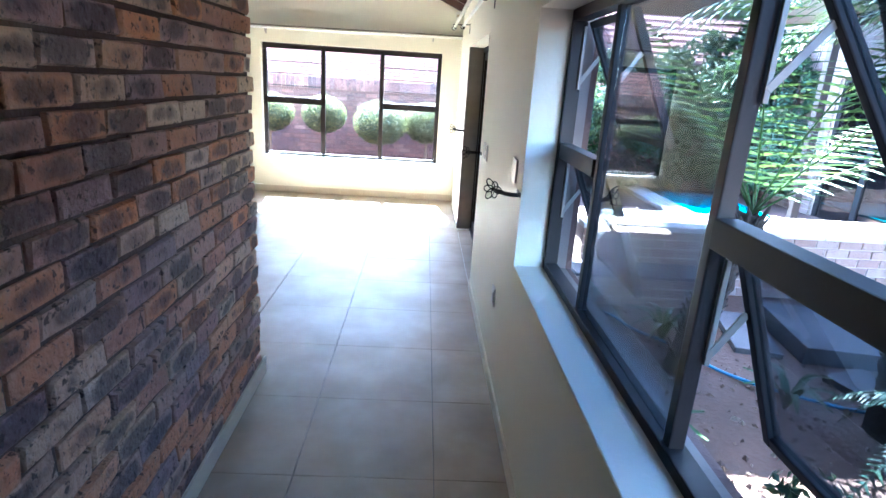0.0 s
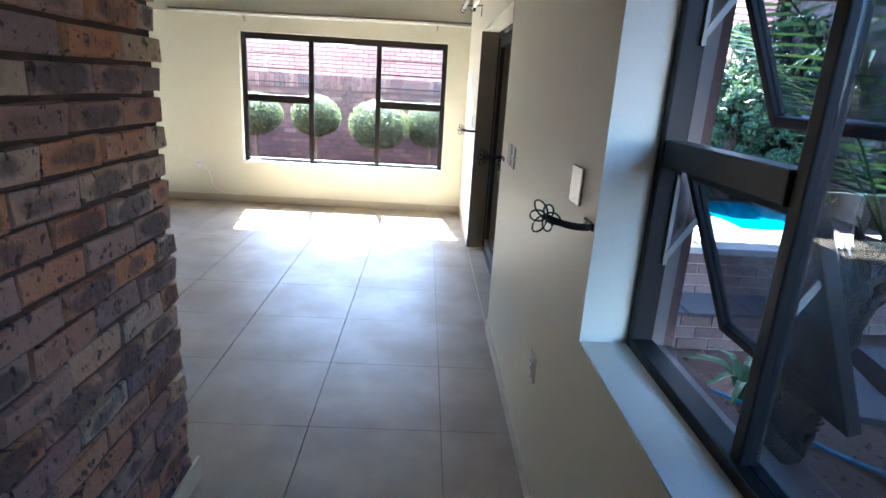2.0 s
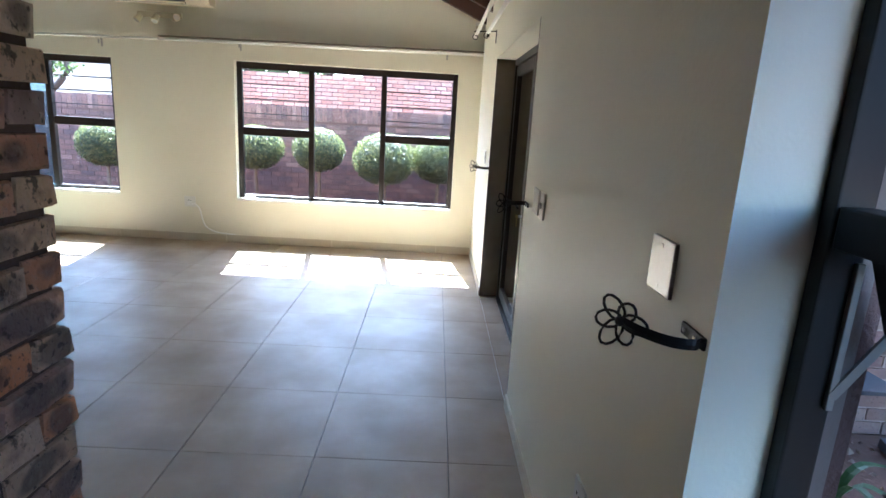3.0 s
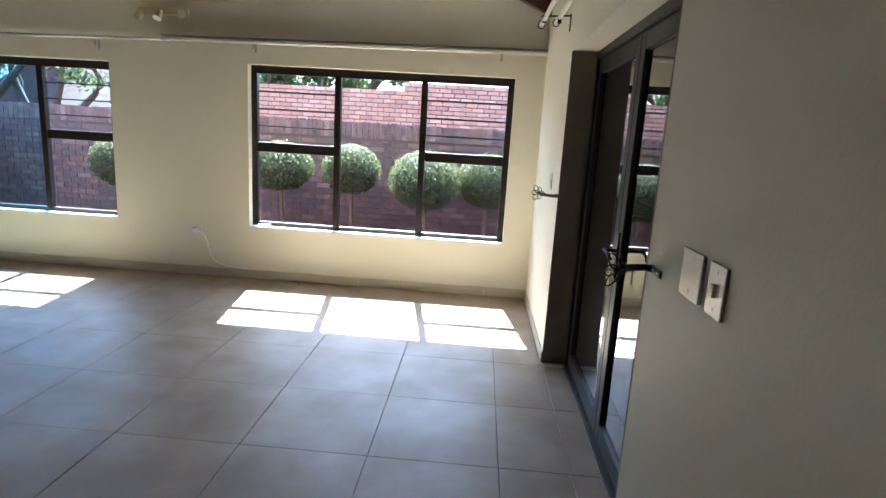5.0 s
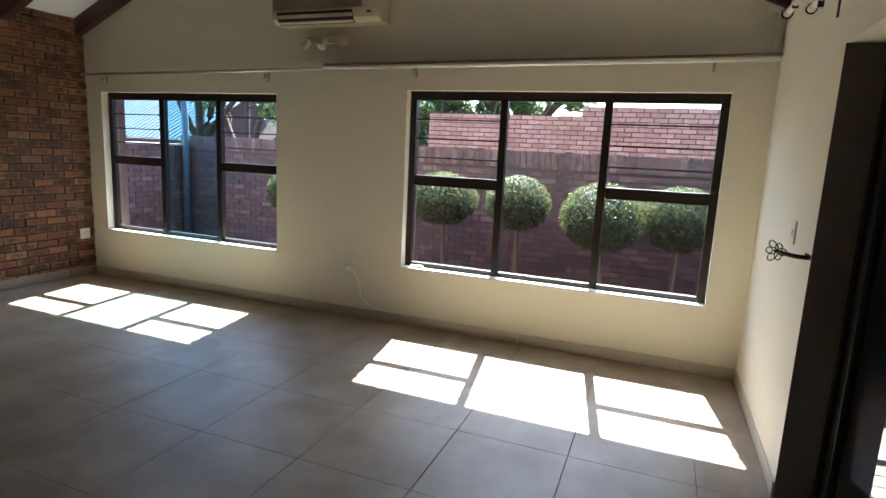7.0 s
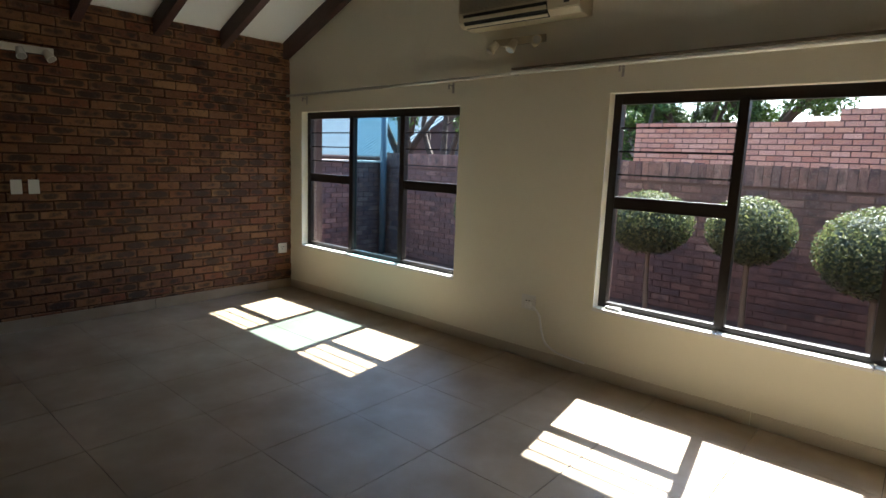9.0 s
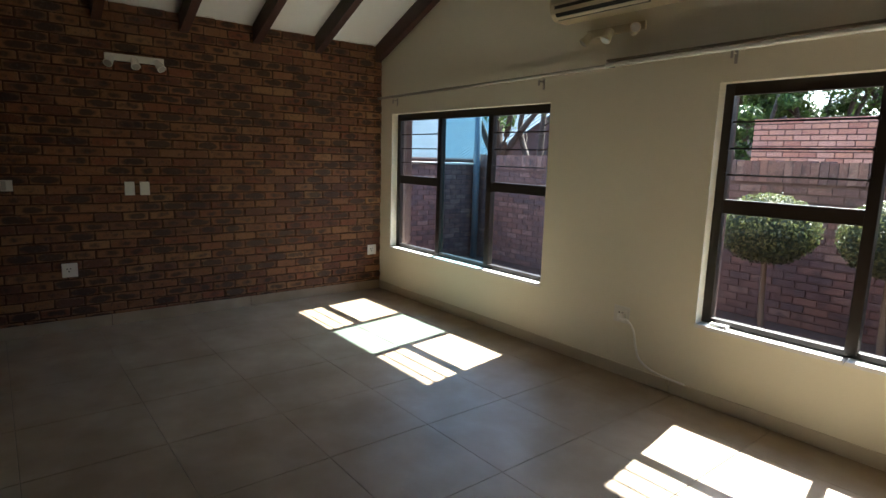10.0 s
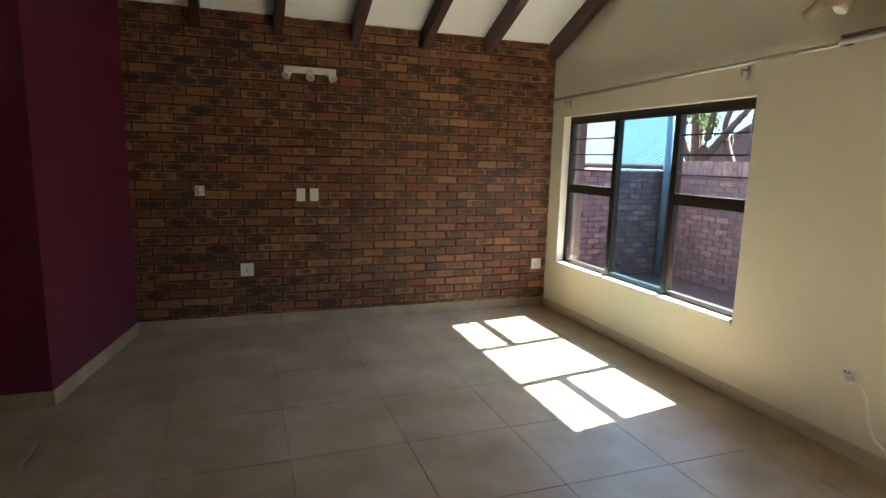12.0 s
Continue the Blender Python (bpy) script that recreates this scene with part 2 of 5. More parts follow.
FIBRE = shader("dark_fern_trunk", (0.035, 0.024, 0.017), 0.95, grain=30, grain_mix=0.5, bump=1.0, bump_scale=50)
BARK = shader("brown_bark", (0.07, 0.05, 0.038), 0.9, grain=20, grain_mix=0.4, bump=1.0, bump_scale=40)
SHEET_ROOF = shader("pale_sheet_roof", (0.10, 0.15, 0.17), 0.5, bump=0.0)
ROOF_TILE = shader("dark_roof_tile", (0.10, 0.06, 0.05), 0.8)
WATER = shader("pool_water", (0.02, 0.30, 0.36), 0.06, grain=6, bump=0.15, bump_scale=6)
SLAB = shader("pale_concrete_slab", (0.55, 0.52, 0.47), 0.8, bump=0.3)
HOSE = shader("blue_hose", (0.03, 0.22, 0.40), 0.4, bump=0.0)
BRASS = shader("worn_brass", (0.55, 0.42, 0.22), 0.35, metal=0.9, bump=0.0)


# ---- mesh helpers ----
def box(bm, x0, x1, y0, y1, z0, z1, bevel=0.0):
    """Adds a box, its edges rounded by a bevel in metres."""
    t = bmesh.new() if bevel else bm
    ret = bmesh.ops.create_cube(t, size=1)
    for v in ret["verts"]:
        v.co = Vector(((x0 + x1) / 2 + v.co.x * (x1 - x0), (y0 + y1) / 2 + v.co.y * (y1 - y0), (z0 + z1) / 2 + v.co.z * (z1 - z0)))
    if bevel:
        bmesh.ops.bevel(t, geom=t.edges[:], offset=bevel, segments=2, affect="EDGES", profile=0.6)
        joined(bm, t)
    return bm


def joined(bm, other):
    me = bpy.data.meshes.new("tmp")
    other.to_mesh(me)
    other.free()
    bm.from_mesh(me)
    bpy.data.meshes.remove(me)


def prism(bm, outline, axis, a, z):
    """Pushes a flat outline (pairs) along an axis from a to z."""
    def at(p, d):
        return {"x": (d, p[0], p[1]), "y": (p[0], d, p[1]), "z": (p[0], p[1], d)}[axis]
    lo, hi = [bm.verts.new(at(p, a)) for p in outline], [bm.verts.new(at(p, z)) for p in outline]
    bm.faces.new(lo)
    bm.faces.new(hi[::-1])
    for i in range(len(outline)):
        j = (i + 1) % len(outline)
        bm.faces.new((lo[j], lo[i], hi[i], hi[j]))
    bmesh.ops.recalc_face_normals(bm, faces=bm.faces)
    return bm


def tube(bm, points, radius, sides=8, taper=1.0):
    """A round bar along points, its ends closed."""
    pts = [Vector(p) for p in points]
    rings = []
    for i, p in enumerate(pts):
        d = (pts[min(i + 1, len(pts) - 1)] - pts[max(i - 1, 0)]).normalized()
        up = Vector((0, 0, 1)) if abs(d.z) < 0.9 else Vector((1, 0, 0))
        u = d.cross(up).normalized()
        w = d.cross(u)
        r = radius * (1 + (taper - 1) * i / max(1, len(pts) - 1))
        rings.append([bm.verts.new(p + r * (math.cos(a) * u + math.sin(a) * w)) for a in (2 * math.pi * k / sides for k in range(sides))])
    for a, b in zip(rings, rings[1:]):
        for k in range(sides):
            f = bm.faces.new((a[k], a[(k + 1) % sides], b[(k + 1) % sides], b[k]))
            f.smooth = True
    bm.faces.new(rings[0][::-1])
    bm.faces.new(rings[-1])
    bmesh.ops.recalc_face_normals(bm, faces=bm.faces)
    return bm


def bar(bm, points, half, thick):
    """A flat strip on edge along points in one x-z plane."""
    for a, b_ in zip(points, points[1:]):
        a, b_ = Vector(a), Vector(b_)
        d = (b_ - a).normalized()
        up = Vector((-d.z, 0, d.x)) * half
        out = Vector((0, thick, 0))
        v = [bm.verts.new(p) for p in (a - up - out, b_ - up - out, b_ + up - out, a + up - out, a - up + out, b_ - up + out, b_ + up + out, a + up + out)]
        for q in ((3, 2, 1, 0), (4, 5, 6, 7), (0, 1, 5, 4), (2, 3, 7, 6), (1, 2, 6, 5), (3, 0, 4, 7)):
            bm.faces.new([v[i] for i in q])
    return bm


def arc(points, steps=8):
    """A smooth run of points through a few given ones."""
    p = [Vector(q) for q in points]
    p = [2 * p[0] - p[1], *p, 2 * p[-1] - p[-2]]
    out = []
    for i in range(1, len(p) - 2):
        for s in range(steps):
            t = s / steps
            out.append(0.5 * (2 * p[i] + (p[i + 1] - p[i - 1]) * t + (2 * p[i - 1] - 5 * p[i] + 4 * p[i + 1] - p[i + 2]) * t * t
                              + (3 * p[i] - p[i - 1] - 3 * p[i + 1] + p[i + 2]) * t ** 3))
    return [*out, p[-2]]


def mesh_of(name, bm, material):
    me = bpy.data.meshes.new(name)
    bm.to_mesh(me)
    bm.free()
    me.materials.append(material)
    return me


def part(name, bm, material, parent=None, label=""):
    ob = new(name, mesh_of(name, bm, material))
    if parent:
        ob.parent = parent
    return tagged(ob, label)


def thing(name, bm, material, label, category, group="", kind=""):
    return tagged(part(name, bm, material), label, category, group, kind)


def holder(name, label, category, at=(0, 0, 0), group="", kind=""):
    ob = new(name)
    ob.location = at
    ob.empty_display_size = 0.05
    return tagged(ob, label, category, group, kind)


def setting(name, bm, material, label, category):
    return thing(name, bm, material, label, category, kind="structure")


# ---- the plan ----
XE, XW, YN = 0.42, -5.975, 9.90          # inner faces: window wall, brick wall, far wall
THICK = 0.24
YS = -1.6                                  # closed end behind the start
EAVE, SLOPE = 2.672, 0.44                  # ceiling height at the side walls and its rise
XR = (XE + XW) / 2
RIDGE = EAVE + (XE - XR) * SLOPE
PIER_X, PIER_Y = -0.875, 4.82             # face and end of the brick corridor wall
ALC_X, ALC_Y, ALC_SKEW = -4.585, 5.79, 0.24                # outer corner of the plum wall
WIN_R = (-2.245, 0.166, 0.50, 1.995)       # far wall, x from, x to, sill, head
WIN_L = (-5.765, -3.55, 0.50, 1.955)
WIN_E = (2.38, 4.43, 0.855, 1.975)         # window wall, y from, y to, sill, head
DOOR = (6.39, 8.37, 2.02)


def ceiling_z(x):
    return RIDGE - abs(x - XR) * SLOPE


# floor slab under the tiles
bm = bmesh.new()
box(bm, XW - THICK, XE + THICK, YS - THICK, YN + THICK, -0.25, -0.010)
FLOOR = setting("floor", bm, GROUT, "beige-grey porcelain tiled floor with dark grout lines", "floor")

# far wall with two window openings and a gable
bm = bmesh.new()
y0, y1 = YN, YN + THICK
cuts = [XW - THICK, WIN_L[0], WIN_L[1], WIN_R[0], WIN_R[1], XE + THICK]
for a, b_, win in zip(cuts, cuts[1:], (None, WIN_L, None, WIN_R, None)):
    if win:
        box(bm, a, b_, y0, y1, -0.25, win[2])
        box(bm, a, b_, y0, y1, win[3], 2.4)
    else:
        box(bm, a, b_, y0, y1, -0.25, 2.4)
prism(bm, [(XW - THICK, 2.4), (XE + THICK, 2.4), (XE + THICK, ceiling_z(XE) - 0.05), (XR, RIDGE + 0.05), (XW - THICK, ceiling_z(XW) - 0.05)], "y", y0, y1)
setting("wall_north", bm, PAINT, "cream painted gable wall with two windows", "wall")

# window wall with the corridor window and the double door
bm = bmesh.new()
x0, x1 = XE, XE + THICK
top = EAVE + 0.02
box(bm, x0, x1, YS - THICK, WIN_E[0], -0.25, top)
box(bm, x0, x1, WIN_E[0], WIN_E[1], -0.25, WIN_E[2])
box(bm, x0, x1, WIN_E[0], WIN_E[1], WIN_E[3], top)
box(bm, x0, x1, WIN_E[1], DOOR[0], -0.25, top)
box(bm, x0, x1, DOOR[0], DOOR[1], DOOR[2], top)
box(bm, x0, x1, DOOR[0], DOOR[1], -0.25, -0.006)
box(bm, x0, x1, DOOR[1], YN, -0.25, top)
setting("wall_east", bm, PAINT, "cream painted wall with window and glazed double door", "wall")

# brown outer skin of both walls, added to cut sunlight bounced off the cream
bm = bmesh.new()
y0, y1 = YN + THICK, YN + THICK + 0.03
for a, b_, win in zip(cuts, cuts[1:], (None, WIN_L, None, WIN_R, None)):
    if win:
        box(bm, a, b_, y0, y1, -0.25, win[2])
        box(bm, a, b_, y0, y1, win[3], 2.4)
    else:
        box(bm, a, b_, y0, y1, -0.25, 2.4)
x0, x1 = XE + THICK, XE + THICK + 0.03
for lo, hi, z in ((YS - THICK, WIN_E[0], -0.25), (WIN_E[0], WIN_E[1], WIN_E[3]), (WIN_E[1], DOOR[0], -0.25), (DOOR[0], DOOR[1], DOOR[2]), (DOOR[1], YN + THICK + 0.03, -0.25)):
    box(bm, x0, x1, lo, hi, z, 2.4)
box(bm, x0, x1, WIN_E[0], WIN_E[1], -0.25, WIN_E[2])
setting("wall_outer_skin", bm, MORTAR_OUT, "added brown outer skin that cuts light bounced off the house walls", "wall")

# brick feature wall: recessed mortar core, bricks are laid further down
bm = bmesh.new()
box(bm, XW - THICK, XW - 0.016, YS - THICK, YN, -0.25, EAVE + 0.03)
WALL_W = setting("wall_west", bm, MORTAR, "brown face-brick feature wall with dark recessed mortar joints", "wall")

# corridor brick wall
bm = bmesh.new()
prism(bm, [(PIER_X - 0.22, -0.25), (PIER_X - 0.017, -0.25), (PIER_X - 0.017, ceiling_z(PIER_X) + 0.03), (PIER_X - 0.22, ceiling_z(PIER_X - 0.22) + 0.03)], "y", YS, PIER_Y - 0.020)
WALL_C = setting("wall_corridor", bm, MORTAR_PIER, "rough clinker face-brick wall in brown, orange and slate tones", "wall")

# plum wall block and the closed back of the room
bm = bmesh.new()
prism(bm, [(XW, -0.25), (ALC_X, -0.25), (ALC_X, ceiling_z(ALC_X) + 0.03), (XW, ceiling_z(XW) + 0.03)], "y", YS, ALC_Y)
for v in bm.verts:
    if v.co.y > YS + 1 and v.co.x < XW + 0.1:
        v.co.y = ALC_Y + ALC_SKEW
setting("wall_alcove", bm, PURPLE, "deep plum painted projecting wall", "wall")
# Unseen back wall; its plum colour keeps bounced light off the room's far side.
bm = bmesh.new()
prism(bm, [(ALC_X, -0.25), (PIER_X - 0.22, -0.25), (PIER_X - 0.22, ceiling_z(PIER_X) + 0.03), (XR, RIDGE + 0.03), (ALC_X, ceiling_z(ALC_X) + 0.03)], "y", 2.2, 2.4)
setting("wall_south", bm, PURPLE, "unseen back wall, plum chosen to cut bounced light", "wall")
bm = bmesh.new()
prism(bm, [(PIER_X - 0.3, -0.25), (XE, -0.25), (XE, EAVE + 0.03), (PIER_X - 0.3, ceiling_z(PIER_X) + 0.13)], "y", YS - THICK, YS)
setting("wall_corridor_end", bm, PAINT, "plain cream painted corridor end wall", "wall")

# sloped white ceiling and the roof over it, with an overhang past the far wall
bm = bmesh.new()
for side in (XW - THICK, XE + THICK):
    prism(bm, [(side, ceiling_z(side)), (XR, RIDGE), (XR, RIDGE + 0.12), (side, ceiling_z(side) + 0.12)], "y", YS - THICK, YN + THICK)
setting("ceiling", bm, WHITE, "white sloped ceiling boards between dark rafters", "ceiling")
bm = bmesh.new()
for side in (XW - 0.7, XE + 0.7):
    prism(bm, [(side, ceiling_z(side) + 0.125), (XR, RIDGE + 0.125), (XR, RIDGE + 0.2), (side, ceiling_z(side) + 0.2)], "y", YS - 0.6, YN + 0.3)
# Unseen flat verge slab, skewed so its shadow trims the sun patches.
prism(bm, [(XW - 0.5, YN + THICK), (XE + 0.6, YN + THICK), (XE + 0.6, YN + 0.605), (XW - 0.5, YN + 0.74)], "z", 2.43, 2.50)
setting("roof", bm, ROOF_TILE, "dark tiled house roof with an unseen verge slab that trims sunlight", "roof")

# exposed rafters, both slopes
RAFTER_Y = [9.845, 9.14, 8.51, 7.87, 7.215, 6.58, 5.93, 5.28, 4.63, 3.98, 3.33]
for y in RAFTER_Y:
    for side in (-1, 1):
        edge = XW if side < 0 else XE
        bm = bmesh.new()
        prism(bm, [(edge, EAVE - 0.165), (XR, RIDGE - 0.165), (XR, RIDGE + 0.004), (edge, EAVE + 0.004)], "y", y - 0.035, y + 0.035)
        thing("rafter", bm, RAFTER_WOOD, "dark red-brown stained timber rafter under the white ceiling", "rafter", "exposed rafters", "structure")

# skirting of cut floor tile
bm = bmesh.new()
for a in (XW, XW + 1.2, XW + 2.4, XW + 3.6, XW + 4.8, XW + 6.0):
    b_ = min(a + 1.197, XE - 0.012)
    box(bm, a + 0.002, b_, YN - 0.011, YN, 0.0, 0.085, 0.0015)
for a, b_ in ((DOOR[1], YN - 0.012), (4.45, 5.65), (5.653, DOOR[0]), (3.25, 4.447), (2.05, 3.247), (0.85, 2.047)):
    box(bm, XE - 0.011, XE, a, b_, 0.0, 0.075, 0.0015)
for a in (0.0, 1.2, 2.4, 3.6):
    box(bm, PIER_X, PIER_X + 0.012, a + 0.003, (a + 1.2 if a < 3.5 else PIER_Y + 0.055), 0.0, 0.095, 0.0015)
setting("baseboard", bm, SKIRT, "low skirting cut from beige floor tile", "skirting")
bm = bmesh.new()
for a, b_ in ((ALC_Y + ALC_SKEW, ALC_Y + 1.4), (ALC_Y + 1.4, ALC_Y + 2.6), (ALC_Y + 2.6, ALC_Y + 3.8), (ALC_Y + 3.8, YN - 0.009)):
    box(bm, XW, XW + 0.011, a + 0.002, b_ - 0.003, 0.0, 0.095, 0.0015)
box(bm, ALC_X + 0.001, ALC_X + 0.012, 4.4, ALC_Y + 0.012, 0.0, 0.095, 0.0015)
prism(bm, [(XW + 0.012, ALC_Y + ALC_SKEW), (ALC_X, ALC_Y), (ALC_X, ALC_Y + 0.011), (XW + 0.012, ALC_Y + ALC_SKEW + 0.011)], "z", 0.0, 0.095)
setting("baseboard_tile", bm, TILE, "grey-beige tile skirting under the brick and plum walls", "skirting")


# ---- windows of the far wall ----
def far_window(name, x0, x1, z0, z1, middle_glass, label):
    yf, d, w = YN + 0.075, 0.05, 0.055
    bm = bmesh.new()
    box(bm, x0, x0 + w, yf, yf + d, z0 + 0.012, z1, 0.004)
    box(bm, x1 - w, x1, yf, yf + d, z0 + 0.012, z1, 0.004)
    box(bm, x0 + w, x1 - w, yf, yf + d, z1 - 0.07, z1, 0.004)
    box(bm, x0 + w, x1 - w, yf, yf + d, z0 + 0.012, z0 + 0.05, 0.004)
    win = setting(name, bm, FRAME, label, "window")
    bm = bmesh.new()
    third = (x1 - x0) / 3
    xs = [x0, x0 + third + 0.008, x1 - third, x1]
    seams = [x0 - 0.004, xs[1], xs[2], x1 + 0.004]
    for a, b_ in zip(seams, seams[1:]):
        box(bm, a + 0.003, b_ - 0.003, YN - 0.012, yf + 0.02, z0 - 0.012, z0 + 0.013, 0.003)
    part("window_sill", bm, WHITE, win, "white painted inner sill")
    # Dark strips laid over the outer reveals, which sky light leaves too bright.
    for a, b_ in ((x0 - 0.001, x0 + 0.004), (x1 - 0.004, x1 + 0.001)):
        bm = bmesh.new()
        box(bm, a, b_, yf + d + 0.001, YN + THICK + 0.002, z0 + 0.012, z1)
        part("reveal_strip", bm, MORTAR_OUT, win, "brown strip added to darken the bright outer reveal")
    for x in xs[1:3]:
        bm = bmesh.new()
        box(bm, x - 0.029, x + 0.029, yf - 0.006, yf + d + 0.004, z0 + 0.03, z1 - 0.05, 0.005)
        part("mullion", bm, FRAME, win)
    zt = z0 + 0.762
    for k, (a, b_) in enumerate(zip(xs, xs[1:])):
        lo, hi = a + (w if k == 0 else 0.029), b_ - (w if k == 2 else 0.029)
        if k == 1:
            bm = bmesh.new()
            box(bm, lo, hi, yf + 0.02, yf + 0.026, z0 + 0.05, z1 - 0.07)
            part("pane", bm, middle_glass, win)
            continue
        bm = bmesh.new()
        box(bm, lo, hi, yf + 0.006, yf + 0.028, zt - 0.044, zt + 0.042, 0.003)
        part("transom", bm, FRAME, win)
        bm = bmesh.new()
        box(bm, lo, hi, yf + 0.02, yf + 0.026, z0 + 0.05, zt - 0.036)
        part("pane", bm, GLASS, win)
        blades = 4
        h = (z1 - 0.07 - zt - 0.036) / blades
        for i in range(blades):
            zb = zt + 0.036 + i * h
            bm = bmesh.new()
            prism(bm, [(yf + 0.012, zb), (yf + 0.018, zb), (yf + 0.028, zb + h), (yf + 0.022, zb + h)], "x", lo, hi)
            blade = part("louvre_blade", bm, GLASS, win)
            if i:
                bm = bmesh.new()
                box(bm, lo, hi, yf + 0.010, yf + 0.019, zb - 0.005, zb + 0.006)
                part("blade_edge", bm, FRAME, blade)
                for xe in (lo - 0.012, hi - 0.004):
                    bm = bmesh.new()
                    box(bm, xe, xe + 0.016, yf - 0.012, yf + 0.03, zb - 0.012, zb + 0.014, 0.003)
                    part("blade_clip", bm, FRAME, blade)
    return win


far_window("window_1", *WIN_R, GLASS, "dark bronze aluminium window with louvres over fixed panes")
far_window("window_2", *WIN_L, BLUE_GLASS, "dark bronze aluminium window with a bluish middle pane")

# ---- corridor window: fixed middle, open top-hung vents at both sides ----
xf = XE + 0.134
ya, yb, za, zb = WIN_E
bm = bmesh.new()
box(bm, xf, xf + 0.06, ya, ya + 0.05, za, zb, 0.004)
box(bm, xf, xf + 0.06, yb - 0.035, yb, za, zb, 0.004)
box(bm, xf, xf + 0.06, ya + 0.05, yb - 0.035, zb - 0.045, zb, 0.004)
box(bm, xf, xf + 0.06, ya + 0.05, yb - 0.035, za, za + 0.035, 0.004)
WIN_3 = setting("window_3", bm, GREY_FRAME, "charcoal aluminium window with open top-hung vents", "window")
bm = bmesh.new()
prism(bm, [(XE + 0.002, za - 0.03), (xf + 0.01, za - 0.03), (xf + 0.01, za + 0.004), (XE + 0.002, za + 0.003)], "y", ya, yb)
part("window_sill", bm, PAINT, WIN_3, "smooth painted inner sill")
# Added strips that darken the skylit outer reveal and sill.
for a, b_, c, d in ((ya - 0.001, ya + 0.004, za, zb), (yb - 0.004, yb + 0.001, za, zb), (ya + 0.004, yb - 0.004, za - 0.001, za + 0.004)):
    bm = bmesh.new()
    box(bm, xf + 0.061, XE + THICK + 0.002, a, b_, c, d)
    part("reveal_strip", bm, REVEAL_GREY, WIN_3, "grey-brown strip added to darken the bright outer reveal")
MULL = (3.06, 3.87)
for y in MULL:
    bm = bmesh.new()
    box(bm, xf + 0.012, xf + 0.05, y - 0.017, y + 0.017, za + 0.02, zb - 0.03, 0.004)
    part("mullion", bm, GREY_FRAME, WIN_3)
bm = bmesh.new()
box(bm, xf + 0.028, xf + 0.034, MULL[0] + 0.02, MULL[1] - 0.02, za + 0.035, zb - 0.045)
part("pane", bm, SHADE_GLASS, WIN_3, "grey tinted reflective pane")
ZT = 1.405
for lo, hi, low_swing, high_swing in ((ya + 0.05, MULL[0] - 0.02, 20, 35), (MULL[1] + 0.02, yb - 0.035, 22, 24)):
    bm = bmesh.new()
    box(bm, xf + 0.004, xf + 0.058, lo, hi, ZT - 0.032, ZT + 0.032, 0.004)
    part("transom", bm, GREY_FRAME, WIN_3)
    for z0, z1, swing in ((za + 0.035, ZT - 0.032, low_swing), (ZT + 0.032, zb - 0.045, high_swing)):
        h = z1 - z0 - 0.006
        bm = bmesh.new()
        w = 0.029
        box(bm, 0, 0.03, lo + 0.003, lo + w, -h, 0, 0.004)
        box(bm, 0, 0.03, hi - w, hi - 0.003, -h, 0, 0.004)
        box(bm, 0, 0.03, lo + w, hi - w, -w, 0, 0.004)
        box(bm, 0, 0.03, lo + w, hi - w, -h, -h + w, 0.004)
        sash = part("vent_sash", bm, GREY_FRAME, WIN_3, "open vent tilted outwards at its foot")
        sash.matrix_basis = pose(xf + 0.062, 0, z1 - 0.003, 0, -swing, 0)
        bm = bmesh.new()
        box(bm, 0.012, 0.018, lo + w, hi - w, -h + w, -w)
        part("pane", bm, SHADE_GLASS, sash, "grey tinted reflective pane")
        for y in (lo + 0.006, hi - 0.006):
            bm = bmesh.new()
            s = 1 if y == hi - 0.006 else -1
            hinge = Vector((xf + 0.05, y - s * 0.004, z1 - h * 0.5))
            bar(bm, [hinge, (xf + 0.062 + math.sin(radians(swing)) * h * 0.3, y - s * 0.008, z1 - math.cos(radians(swing)) * h * 0.3)], 0.008, 0.0025)
            box(bm, xf + 0.045, xf + 0.057, y - 0.005, y + 0.005, z1 - h * 0.55, z1 - 0.02, 0.002)
            part("stay_arm", bm, STAY, WIN_3, "steel friction stay")

# ---- glazed double door ----
xd = XE + 0.15
bm = bmesh.new()
box(bm, xd, xd + 0.07, DOOR[0], DOOR[0] + 0.05, 0, DOOR[2], 0.004)
box(bm, xd, xd + 0.07, DOOR[1] - 0.05, DOOR[1], 0, DOOR[2], 0.004)
box(bm, xd, xd + 0.07, DOOR[0] + 0.05, DOOR[1] - 0.05, DOOR[2] - 0.05, DOOR[2], 0.004)
box(bm, xd - 0.01, xd + 0.08, DOOR[0] + 0.05, DOOR[1] - 0.05, -0.004, 0.025, 0.004)
DOOR_1 = setting("door_1", bm, FRAME, "closed dark bronze aluminium double door with tinted glass", "door")
# Thin taupe facings put the shade of the door jambs into colour.
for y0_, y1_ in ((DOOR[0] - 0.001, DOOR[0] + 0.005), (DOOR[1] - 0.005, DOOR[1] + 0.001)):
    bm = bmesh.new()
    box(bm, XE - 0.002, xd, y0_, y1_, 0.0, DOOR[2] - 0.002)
    part("jamb_facing", bm, shader("taupe_jamb_shade", (0.36, 0.30, 0.235), 0.5, grain=14, grain_mix=0.3, stain=4, stain_mix=0.3, bump=0.1), DOOR_1, "taupe jamb facing with the jamb's shade in its colour")
